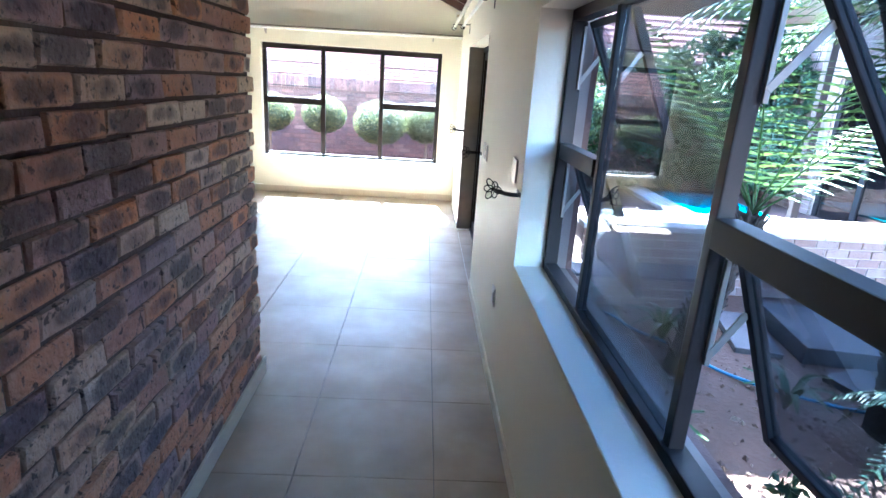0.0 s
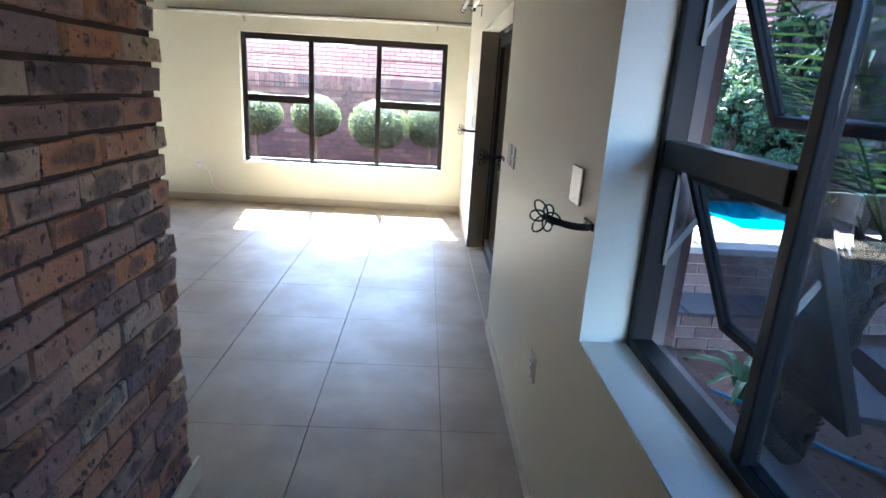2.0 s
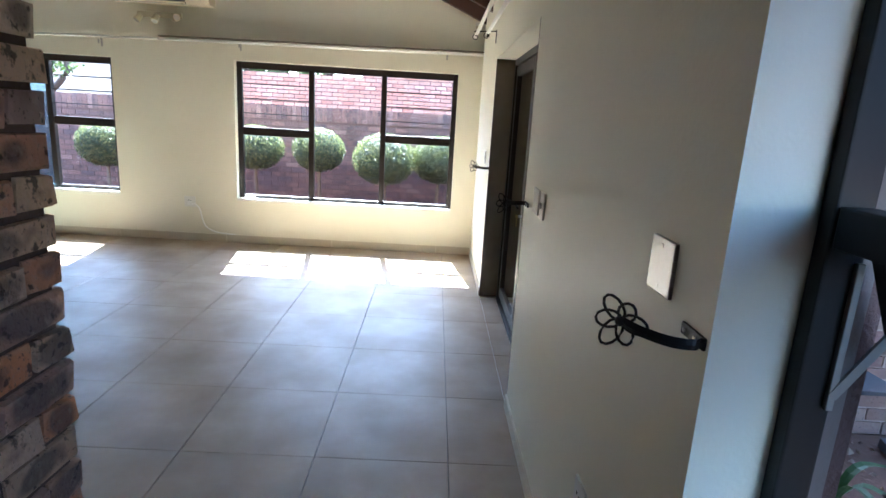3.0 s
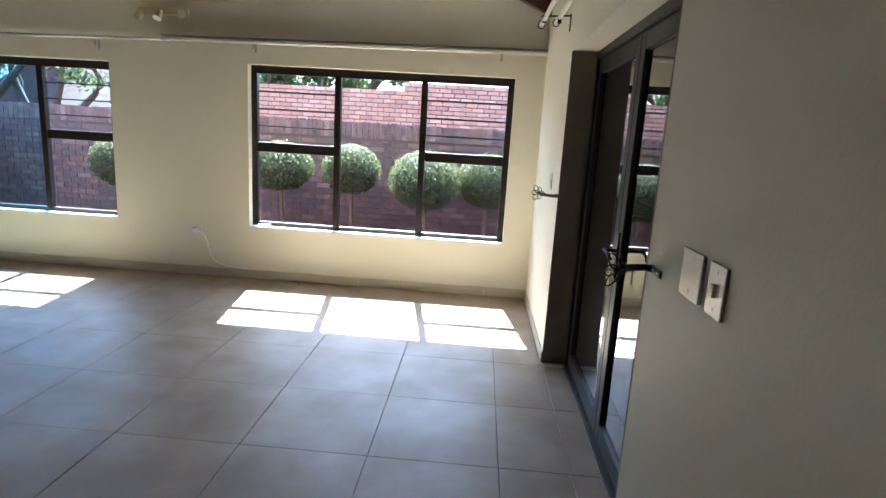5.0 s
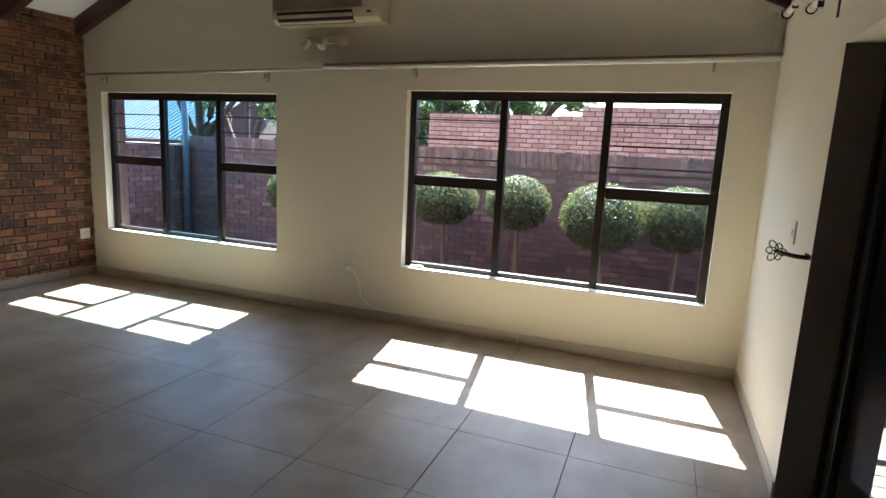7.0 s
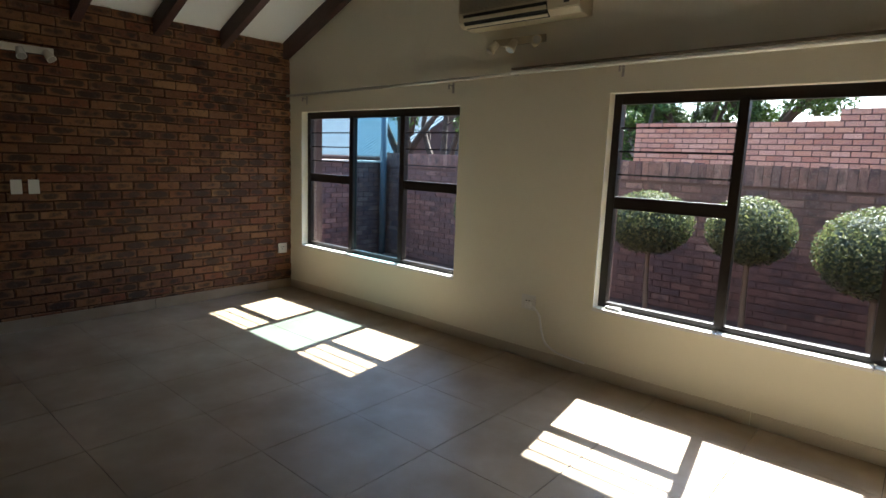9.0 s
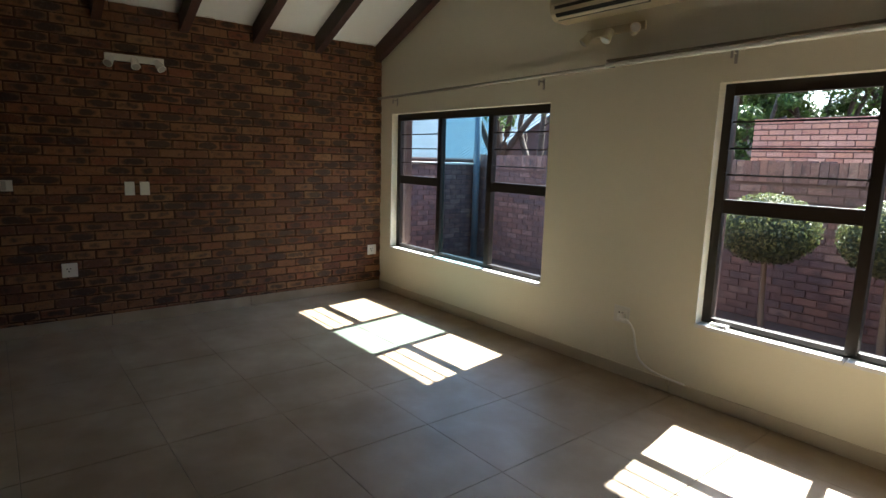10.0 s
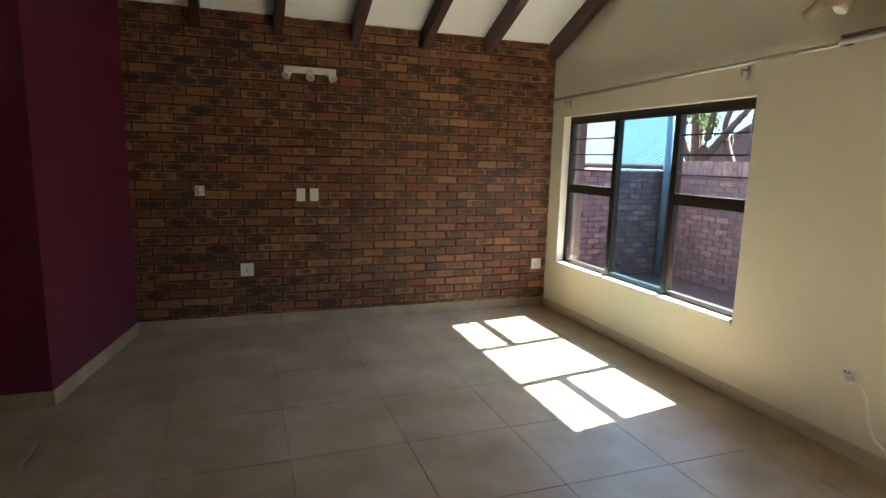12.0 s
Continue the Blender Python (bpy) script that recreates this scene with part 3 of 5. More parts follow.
for k in range(4):
    a, b_ = max(DOOR[0] + 0.007, 6.462 + (k - 1) * 0.615), min(DOOR[1] - 0.007, 6.460 + k * 0.615)
    bm = bmesh.new()
    box(bm, XE + 0.003, xd - 0.011, a, b_ - 0.003, -0.005, 0.0, 0.0015)
    part("threshold_tile", bm, TILE, DOOR_1, "beige floor tile in the doorway")
mid = 7.41
for lo, hi in ((DOOR[0] + 0.053, mid - 0.002), (mid + 0.002, DOOR[1] - 0.053)):
    bm = bmesh.new()
    s = 0.075
    box(bm, xd + 0.012, xd + 0.055, lo, lo + s, 0.03, DOOR[2] - 0.055, 0.005)
    box(bm, xd + 0.012, xd + 0.055, hi - s, hi, 0.03, DOOR[2] - 0.055, 0.005)
    box(bm, xd + 0.012, xd + 0.055, lo + s, hi - s, DOOR[2] - 0.135, DOOR[2] - 0.055, 0.005)
    box(bm, xd + 0.012, xd + 0.055, lo + s, hi - s, 0.03, 0.12, 0.005)
    leaf = part("door_leaf", bm, FRAME, DOOR_1)
    bm = bmesh.new()
    box(bm, xd + 0.03, xd + 0.036, lo + s, hi - s, 0.12, DOOR[2] - 0.135)
    part("pane", bm, DARK_GLASS, leaf, "tinted glass pane")
    if hi < mid + 0.1:
        bm = bmesh.new()
        box(bm, xd + 0.003, xd + 0.0125, mid - 0.05, mid - 0.018, 0.86, 1.08, 0.004)
        part("handle_plate", bm, IRON, leaf)
        bm = bmesh.new()
        tube(bm, arc([(xd + 0.005, mid - 0.034, 0.99), (xd - 0.045, mid - 0.034, 0.992), (xd - 0.058, mid - 0.063, 0.995), (xd - 0.056, mid - 0.128, 0.99), (xd - 0.05, mid - 0.168, 0.975)], 5), 0.009, 8, 0.8)
        part("door_handle", bm, IRON, leaf, "curved black lever handle")
        bm = bmesh.new()
        tube(bm, [(xd + 0.004, mid - 0.034, 0.9), (xd - 0.022, mid - 0.034, 0.9)], 0.009, 10)
        part("lock_cylinder", bm, STEEL, leaf)
        bm = bmesh.new()
        box(bm, xd - 0.04, xd - 0.02, mid - 0.0355, mid - 0.0325, 0.89, 0.91, 0.001)
        box(bm, xd - 0.034, xd - 0.027, mid - 0.04, mid - 0.037, 0.83, 0.895, 0.001)
        part("key", bm, BRASS, leaf, "keys hanging in the lock")


# ---- ground outside ----
bm = bmesh.new()
for a, b_, c, d in ((-300, 300, YN + THICK, 300), (-300, XW - THICK, -300, YN + THICK), (XW - THICK, 300, -300, YS - THICK), (XE + THICK, 300, YS - THICK, YN + THICK)):
    vs = [bm.verts.new((x, y, -0.16)) for x, y in ((a, c), (b_, c), (b_, d), (a, d))]
    bm.faces.new(vs)
setting("ground", bm, SOIL, "bare brown garden soil round the house", "ground")


def wall_bricks(bm, x0, x1, y, z0, courses, rng, length=0.210, height=0.067, joint=0.015, depth=0.04):
    """Running bond on a wall that looks along -y."""
    for c in range(courses):
        x = x0 - (0.11 if c % 2 else 0)
        z = z0 + c * (height + joint)
        while x < x1 - 0.03:
            a, b_ = max(x, x0), min(x + length, x1)
            if b_ - a > 0.02:
                f = y - rng.uniform(0, 0.005)
                prism_box(bm, a, b_, f, f + depth, z, z + height)
            x += length + joint


def prism_box(bm, x0, x1, y0, y1, z0, z1):
    v = [bm.verts.new(p) for p in ((x0, y0, z0), (x1, y0, z0), (x1, y0, z1), (x0, y0, z1), (x0, y1, z0), (x1, y1, z0), (x1, y1, z1), (x0, y1, z1))]
    for q in ((0, 1, 2, 3), (1, 5, 6, 2), (4, 0, 3, 7), (3, 2, 6, 7), (1, 0, 4, 5), (5, 4, 7, 6)):
        bm.faces.new([v[i] for i in q])


# boundary wall with a soldier course on top
BY, BTOP = 13.0, 1.575
rng = random.Random(21)
bm = bmesh.new()
box(bm, -7.9, 6.5, BY + 0.01, BY + 0.21, -0.3, BTOP - 0.03)
BOUND = setting("wall_garden", bm, MORTAR_WALL, "brown brick garden boundary wall with an upright capping course", "wall")
bm = bmesh.new()
wall_bricks(bm, -7.8, 6.5, BY, -0.15, 18, rng)
tagged(part("brickwork", bm, BRICK_OUT, BOUND), kind="stuff")
bm = bmesh.new()
x = -7.9
while x < 6.5:
    dz = rng.uniform(-0.012, 0.008)
    prism_box(bm, x, x + 0.077, BY - 0.012 + rng.uniform(-0.004, 0.004), BY + 0.21, BTOP - 0.225, BTOP + dz)
    x += 0.082
tagged(part("capping_course", bm, BRICK_OUT, BOUND, "upright soldier bricks"), kind="stuff")

# side boundary wall, seen through the second window, with a pale coping
SX, STOP = -7.8, 1.40
bm = bmesh.new()
box(bm, SX - 0.21, SX - 0.01, 10.25, BY, -0.3, STOP)
SIDE = setting("wall_side", bm, MORTAR_OUT, "weathered brick side wall under a pale coping", "wall")
bm = bmesh.new()
wall_bricks(bm, -BY + 0.02, -10.25, 0, -0.15, 19, rng)
for v in bm.verts:
    v.co = Vector((SX - v.co.y, -v.co.x, v.co.z))
bmesh.ops.recalc_face_normals(bm, faces=bm.faces)
tagged(part("brickwork", bm, BRICK_OUT, SIDE), kind="stuff")
bm = bmesh.new()
box(bm, SX - 0.24, SX + 0.03, 10.25, BY - 0.05, STOP, STOP + 0.035, 0.005)
part("coping", bm, SLAB, SIDE, "pale coping")
bm = bmesh.new()
tube(bm, [(SX + 0.12, BY - 0.12, -0.16), (SX + 0.12, BY - 0.12, 2.9)], 0.055, 14)
thing("steel_post", bm, shader("blue_grey_paint", (0.12, 0.16, 0.19), 0.5), "grey-blue painted steel post by the garden wall", "post")

# neighbour's brick wall with a stepped top
bm = bmesh.new()
box(bm, -4.6, -1.665, 16.01, 16.25, -0.16, 2.25)
box(bm, -1.665, 9.0, 16.01, 16.25, -0.16, 2.42)
NEIGH = thing("neighbour_house", bm, MORTAR_WALL, "neighbour's pale pink brick house wall with a stepped parapet", "house", kind="structure")
bm = bmesh.new()
wall_bricks(bm, -4.6, 5.0, 15.995, 1.00, 15, rng, 0.213, 0.066, 0.018)
wall_bricks(bm, -1.66, 5.0, 15.995, 1.00 + 15 * 0.084, 2, rng, 0.213, 0.066, 0.018)
tagged(part("brickwork", bm, BRICK_PINK, NEIGH), kind="stuff")
bm = bmesh.new()
prism(bm, [(16.3, 2.0), (18.2, 2.5), (20.1, 2.0)], "x", -2.35, 4.0)
part("roof", bm, ROOF_TILE, NEIGH, "dark ribbed roof")

# pale sheet roof over the side wall
bm = bmesh.new()
x = -36.0
while x < -12.9:
    prism_box(bm, x, x + 0.12, 18.0, 24.0, 1.48, 1.52)
    x += 0.2
prism_box(bm, -36.0, -12.9, 18.0, 24.0, 1.46, 1.49)
for v in bm.verts:
    v.co.z += (v.co.y - 18.0) * 0.55
SHED = thing("neighbour_shed", bm, SHEET_ROOF, "neighbour's outbuilding with a pale ribbed sheet roof", "shed", kind="structure")
bm = bmesh.new()
prism(bm, [(18.3, -0.16), (23.5, -0.16), (23.5, 4.45), (18.3, 1.58)], "x", -35.5, -13.2)
part("wall", bm, MORTAR_WALL, SHED)
bm = bmesh.new()
tube(bm, [(-36, 17.95, 1.44), (-12.9, 17.95, 1.44)], 0.06, 8)
part("gutter", bm, ROOF_TILE, SHED, "dark gutter")
bm = bmesh.new()
prism(bm, [(20.0, 1.0), (26.0, 6.6), (26.2, 6.6), (26.2, 1.0)], "x", -27.0, -7.6)
thing("thatched_house", bm, shader("grey_thatch", (0.19, 0.16, 0.14), 0.95, grain=5, grain_mix=0.5, stain=1.2, stain_mix=0.4, dark=(0.3, 0.28, 0.26), bump=1.0, bump_scale=8),
      "neighbour's house with a weathered grey roof slope", "house", kind="structure")


# ---- clipped ball trees ----
def leaf_cloud(bm, centre, radii, count, size, rng, shell=0.82, squash=None):
    for _ in range(count):
        d = Vector((rng.gauss(0, 1), rng.gauss(0, 1), rng.gauss(0, 1))).normalized()
        r = rng.uniform(shell, 1.03) if rng.random() < 0.8 else rng.uniform(0.5, 1.07)
        p = Vector(centre) + Vector((d.x * radii[0], d.y * radii[1], d.z * radii[2])) * r
        n = (d + Vector((rng.gauss(0, 0.5), rng.gauss(0, 0.5), rng.gauss(0, 0.5)))).normalized()
        u = n.cross(Vector((rng.gauss(0, 1), rng.gauss(0, 1), rng.gauss(0, 1)))).normalized()
        w = n.cross(u)
        s = size * rng.uniform(0.6, 1.3)
        v = [bm.verts.new(p + a * s * u + b_ * s * w + c * s * n) for a, b_, c in ((-1, 0, 0), (0, -0.5, 0.15), (1, 0, 0), (0, 0.5, 0.15))]
        bm.faces.new(v)


def ball_tree(x, y, z, rx, rz, rng, lean):
    tree = holder("topiary_tree", "clipped round topiary tree with a slim pale trunk", "topiary", (x, y, -0.16), "clipped ball trees")
    bm = bmesh.new()
    tube(bm, arc([(lean, 0, 0), (lean * 0.3, 0.01, (z + 0.16) * 0.45), (0, 0, z + 0.16)], 5), 0.032, 8, 0.7)
    part("trunk", bm, shader_bark_pale, tree)
    bm = bmesh.new()
    ball = bmesh.ops.create_icosphere(bm, subdivisions=3, radius=1.0)
    for v in bm.verts:
        k = 0.84 * (1 + 0.05 * noise.noise(v.co * 3 + Vector((x, 0, 0))))
        v.co = Vector((v.co.x * rx * k, v.co.y * rx * k, v.co.z * rz * k + z + 0.16))
    leaf_cloud(bm, (0, 0, z + 0.16), (rx, rx, rz), 9500, 0.0175, rng, 0.84)
    part("crown", bm, LEAF, tree)
    return tree


shader_bark_pale = shader("pale_bark", (0.21, 0.17, 0.13), 0.9, grain=20, grain_mix=0.3, bump=0.6, bump_scale=50)
rng = random.Random(8)
for x, y, z, rx, rz, lean in ((-2.77, 12.2, 0.93, 0.43, 0.33, 0.05), (-1.80, 12.2, 0.945, 0.385, 0.325, 0.03), (-0.80, 12.1, 0.865, 0.47, 0.385, 0.06), (0.03, 12.3, 0.89, 0.43, 0.36, -0.04),
                             (-5.02, 12.25, 0.86, 0.40, 0.34, 0.02)):
    ball_tree(x, y, z, rx, rz, rng, lean)


# ---- trees beyond ----
def tree(x, y, height, spread, rng, label, clumps=26, leaves=150, leaf=0.10, bare=0.45, limbs=6):
    top = holder("tree", label, "tree", (x, y, -0.16))
    bm = bmesh.new()
    base = [(0, 0, 0), (0.1, 0.05, height * bare * 0.5), (-0.1, 0, height * bare)]
    tube(bm, arc(base, 5), 0.16, 10, 0.65)
    ends = []
    for k in range(limbs):
        a = 2 * math.pi * k / limbs + rng.uniform(-0.4, 0.4)
        r = spread * rng.uniform(0.5, 1.0)
        e = Vector((math.cos(a) * r, math.sin(a) * r, height * rng.uniform(0.7, 1.0)))
        m = Vector((math.cos(a) * r * 0.4, math.sin(a) * r * 0.4, height * (bare + 0.16) + rng.uniform(-0.1, 0.3)))
        tube(bm, arc([(-0.1, 0, height * bare * 0.92), m, e], 5), 0.10, 7, 0.3)
        ends += [m, e, (m + e) / 2]
        for _ in range(3):
            tip = m.lerp(e, rng.uniform(0.3, 0.9))
            out = tip + Vector((rng.uniform(-1, 1), rng.uniform(-1, 1), rng.uniform(0.0, 0.8))) * spread * 0.4
            tube(bm, arc([tip, (tip + out) / 2 + Vector((0, 0, 0.08)), out], 3), 0.035, 5, 0.3)
            ends.append(out)
    part("trunk", bm, BARK, top)
    if clumps:
        bm = bmesh.new()
        for k in range(clumps):
            c = rng.choice(ends) + Vector((rng.gauss(0, 0.25), rng.gauss(0, 0.25), rng.gauss(0, 0.2))) * spread * 0.5
            r = spread * rng.uniform(0.14, 0.3)
            leaf_cloud(bm, c, (r, r, r * 0.7), leaves, leaf, rng, shell=0.3)
        part("crown", bm, TREE_LEAF, top)
    return top


rng = random.Random(4)
tree(-6.3, 19.5, 5.2, 2.3, rng, "leafy dark green tree behind the neighbour's wall", 64, 420, 0.05)
tree(-3.7, 21.5, 4.6, 1.9, rng, "bright green feathery tree behind the neighbour's wall", 42, 330, 0.045)
tree(3.6, 23.5, 8.2, 3.0, rng, "dense dark green tree beyond the pool wall", 75, 190, 0.13, 0.25)
tree(7.4, 24.0, 8.6, 3.2, rng, "dense dark green tree beyond the pool wall", 75, 190, 0.13, 0.25)
tree(11.5, 24.5, 9.0, 3.4, rng, "dense dark green tree beyond the pool wall", 80, 190, 0.14, 0.2)
tree(-5.2, 20.6, 4.3, 1.6, rng, "dark green bushy tree behind the neighbour's wall", 60, 380, 0.05, 0.3, 7)
tree(-5.3, 17.2, 3.4, 0.9, rng, "slender dark blue-green tree beside the neighbour's wall", 30, 300, 0.045, 0.2, 5)
tree(-9.9, 15.6, 5.0, 1.7, rng, "bare-limbed tree with forked grey trunk beyond the wall", 10, 60, 0.06, 0.34, 5)

def bare_tree(x, y, rng, label, limbs):
    """A leaning trunk that forks low into winding limbs with thin twigs."""
    top = holder("tree", label, "tree", (x, y, -0.16))
    bm = bmesh.new()
    tube(bm, arc([(0, 0, 0), (0.05, 0.03, 0.6), (0, 0, 1.25)], 5), 0.15, 10, 0.8)
    for dx, dy, h in limbs:
        path = [(0, 0, 1.15), (dx * 0.55, dy * 0.5, 1.25 + h * 0.2), (dx * 0.95, dy, 1.25 + h * 0.5), (dx * 0.7, dy * 1.1, 1.25 + h * 0.78), (dx * 1.25, dy * 1.2, 1.25 + h)]
        pts = arc(path, 6)
        tube(bm, pts, 0.085, 8, 0.35)
        for k in range(5):
            p = Vector(pts[rng.randrange(len(pts) // 3, len(pts))])
            q = p + Vector((rng.uniform(-0.8, 0.8), rng.uniform(-0.5, 0.5), rng.uniform(0.1, 0.8)))
            tube(bm, arc([p, (p + q) / 2 + Vector((0.12, 0, -0.08)), q], 4), 0.022, 5, 0.3)
    part("trunk", bm, BARK, top)
    bm = bmesh.new()
    for k in range(14):
        leaf_cloud(bm, (rng.uniform(0.4, 1.6), rng.uniform(-0.5, 0.5), rng.uniform(1.9, 3.6)), (0.3, 0.3, 0.22), 60, 0.05, rng, 0.3)
    part("crown", bm, TREE_LEAF, top)


bare_tree(-9.0, 15.9, random.Random(6), "grey tree with winding bare limbs beyond the garden wall", ((-0.75, 0.1, 2.4), (0.55, -0.1, 2.6), (1.15, 0.2, 2.0), (-0.2, 0.3, 2.9)))

# ---- courtyard outside the corridor window ----
bm = bmesh.new()
box(bm, 0.7, 6.5, 7.64, 9.29, -0.155, -0.10, 0.01)
setting("pavement", bm, PAVING, "grey concrete patio paving beside the pool", "paving")
bm = bmesh.new()
box(bm, 3.9, 5.8, 9.3, 9.7, -0.17, -0.09, 0.01)
box(bm, 3.9, 4.3, 9.7, 13.0, -0.17, -0.09, 0.01)
setting("pool_coping", bm, SLAB, "pale pool coping", "coping")
bm = bmesh.new()
box(bm, 4.3, 5.7, 9.7, 12.5, -0.165, -0.13)
setting("water", bm, WATER, "turquoise swimming pool water", "water")

bm = bmesh.new()
box(bm, 1.5, 4.9, 6.96, 7.36, -0.16, 0.445)
PLANTER = thing("planter_wall", bm, MORTAR_PALE, "low lime-washed brick garden wall with a pale slab ledge", "wall", kind="structure")
bm = bmesh.new()
wall_bricks(bm, 1.5, 4.9, 6.95, -0.15, 7, rng, height=0.072, joint=0.014)
tagged(part("brickwork", bm, BRICK_PALE, PLANTER), kind="stuff")
for k in range(6):
    bm = bmesh.new()
    box(bm, 1.48 + k * 0.575, 1.48 + k * 0.575 + 0.567, 6.91, 7.62, 0.445, 0.495, 0.006)
    part("ledge_slab", bm, SLAB, PLANTER, "pale concrete ledge slab")
bm = bmesh.new()
box(bm, 0.9, 2.75, 6.56, 6.90, -0.16, 0.105)
TERRACE = thing("terrace_step", bm, MORTAR_PALE, "low step of lime-washed brick with grey paving on top", "step", kind="structure")
bm = bmesh.new()
wall_bricks(bm, 0.9, 2.75, 6.55, -0.15, 3, rng, height=0.072, joint=0.014)
tagged(part("brickwork", bm, BRICK_PALE, TERRACE), kind="stuff")
for k in range(4):
    bm = bmesh.new()
    box(bm, 0.89 + k * 0.467, 0.89 + k * 0.467 + 0.459, 6.52, 6.93, 0.105, 0.135, 0.006)
    part("paving_slab", bm, PAVING, TERRACE, "grey paving slab")
for x, y, w, d, h, r in ((2.64, 6.02, 0.17, 0.36, 0.06, -14), (3.18, 5.95, 0.30, 0.42, 0.15, -8), (3.05, 5.2, 0.2, 0.2, 0.05, 20)):
    bm = bmesh.new()
    box(bm, -w, w, -d, d, 0, h, 0.008)
    slab = thing("stepping_slab", bm, PAVING, "loose grey concrete slab lying on the soil", "slab", "loose slabs")
    slab.matrix_basis = pose(x, y, -0.165, 2, 1, r)
bm = bmesh.new()
tube(bm, arc([(1.42, 6.5, -0.14), (1.62, 6.28, -0.14), (1.73, 6.0, -0.14), (1.90, 5.75, -0.13), (2.12, 5.35, -0.14), (2.5, 5.05, -0.14), (3.0, 4.9, -0.14), (4.2, 5.1, -0.14)], 10), 0.012, 8)
thing("garden_hose", bm, HOSE, "blue garden hose lying on the soil", "hose")
# clods, bark and dry leaves strewn over the bed
bm = bmesh.new()
litter = random.Random(31)
for k in range(900):
    x, y = litter.uniform(0.75, 3.6), litter.uniform(2.2, 6.5)
    r = litter.uniform(0.008, 0.035)
    spin = litter.uniform(0, 6.3)
    u, w = Vector((math.cos(spin), math.sin(spin), litter.uniform(-0.3, 0.3))) * r, Vector((-math.sin(spin), math.cos(spin), litter.uniform(-0.3, 0.3))) * r * litter.uniform(0.4, 0.9)
    c, top_ = Vector((x, y, -0.155)), Vector((x, y, -0.155 + r * litter.uniform(0.4, 1.0)))
    ring = [bm.verts.new(c + q) for q in (u, w, -u, -w)]
    tip = bm.verts.new(top_)
    for q in range(4):
        bm.faces.new((ring[q], ring[(q + 1) % 4], tip))
thing("soil_litter", bm, leaf_shader("dry_litter", [(0.05, 0.03, 0.022), (0.13, 0.085, 0.055), (0.22, 0.17, 0.13), (0.08, 0.05, 0.04)], 0.9, 0.0), "clods, bark chips and dry leaves on the soil", "litter", kind="stuff")

# roof added over the patio outside the double door: shades the bed, spares the ledge
bm = bmesh.new()
box(bm, XE + THICK, 4.7, 6.55, 8.75, 2.52, 2.66, 0.01)
PATIO = thing("patio_shade_roof", bm, RAFTER_WOOD, "added flat dark timber roof on charcoal posts that shades the courtyard", "patio roof", kind="structure")
for x, y in ((4.6, 6.66), (4.6, 8.64)):
    bm = bmesh.new()
    box(bm, x - 0.045, x + 0.045, y - 0.045, y + 0.045, -0.16, 2.52, 0.008)
    part("post", bm, GREY_FRAME, PATIO)

# wing of the house across the courtyard
WD = (9.35, 11.15)
bm = bmesh.new()
box(bm, 6.6, 6.84, -3.0, WD[0], -0.16, 3.6)
box(bm, 6.6, 6.84, WD[1], 14.5, -0.16, 3.6)
box(bm, 6.6, 6.84, WD[0], WD[1], 2.1, 3.6)
WING = thing("house_wing", bm, MORTAR_PALE, "wing of the house across the courtyard in pale face brick", "house", kind="structure")
bm = bmesh.new()
for a, b_, z, rows in ((1.5, WD[0], -0.15, 43), (WD[0], WD[1], 2.11, 17), (WD[1], 14.5, -0.15, 43)):
    wall_bricks(bm, a, b_, 0, z, rows, rng, height=0.075, joint=0.011)
for v in bm.verts:
    v.co = Vector((6.59 + v.co.y, v.co.x, v.co.z))
bmesh.ops.recalc_face_normals(bm, faces=bm.faces)
tagged(part("brickwork", bm, BRICK_PALE, WING), kind="stuff")
bm = bmesh.new()
for a, b_ in ((WD[0], WD[0] + 0.07), ((WD[0] + WD[1]) / 2 - 0.05, (WD[0] + WD[1]) / 2 + 0.05), (WD[1] - 0.07, WD[1])):
    box(bm, 6.66, 6.72, a, b_, -0.16, 2.1, 0.004)
box(bm, 6.66, 6.72, WD[0] + 0.07, WD[1] - 0.07, 2.03, 2.1, 0.004)
door = part("door", bm, GREY_FRAME, WING, "charcoal framed sliding door")
bm = bmesh.new()
box(bm, 6.69, 6.697, WD[0] + 0.07, WD[1] - 0.07, -0.16, 2.03)
part("pane", bm, DARK_GLASS, door)
bm = bmesh.new()
prism(bm, [(6.1, 3.5), (9.5, 5.0), (9.5, 5.1), (6.0, 3.58)], "y", -3.2, 14.8)
part("roof", bm, ROOF_TILE, WING, "dark tiled roof")

# house beyond the pool wall, under a red tiled roof
bm = bmesh.new()
prism_box(bm, 3.0, 13.0, 17.0, 21.0, -0.16, 2.3)
RED = thing("neighbour_cottage", bm, MORTAR_OUT, "neighbour's brown brick house under a red tiled roof", "house", kind="structure")
bm = bmesh.new()
for k in range(14):
    # overlapping courses of tiles up the slope
    f0, f1 = k / 14, (k + 1.25) / 14
    prism(bm, [(16.5 + f0 * 2.5, 2.12 + f0 * 2.4), (16.5 + f1 * 2.5, 2.12 + f1 * 2.4), (16.5 + f1 * 2.5, 2.15 + f1 * 2.4), (16.5 + f0 * 2.5, 2.18 + f0 * 2.4)], "x", 2.7, 13.3)
prism(bm, [(18.9, 4.42), (19.1, 4.62), (21.6, 2.3), (21.5, 2.2)], "x", 2.7, 13.3)
part("roof", bm, shader("red_roof_tile", (0.30, 0.115, 0.075), 0.8, grain=12, grain_mix=0.4, stain=3, stain_mix=0.3), RED, "red tiled roof")


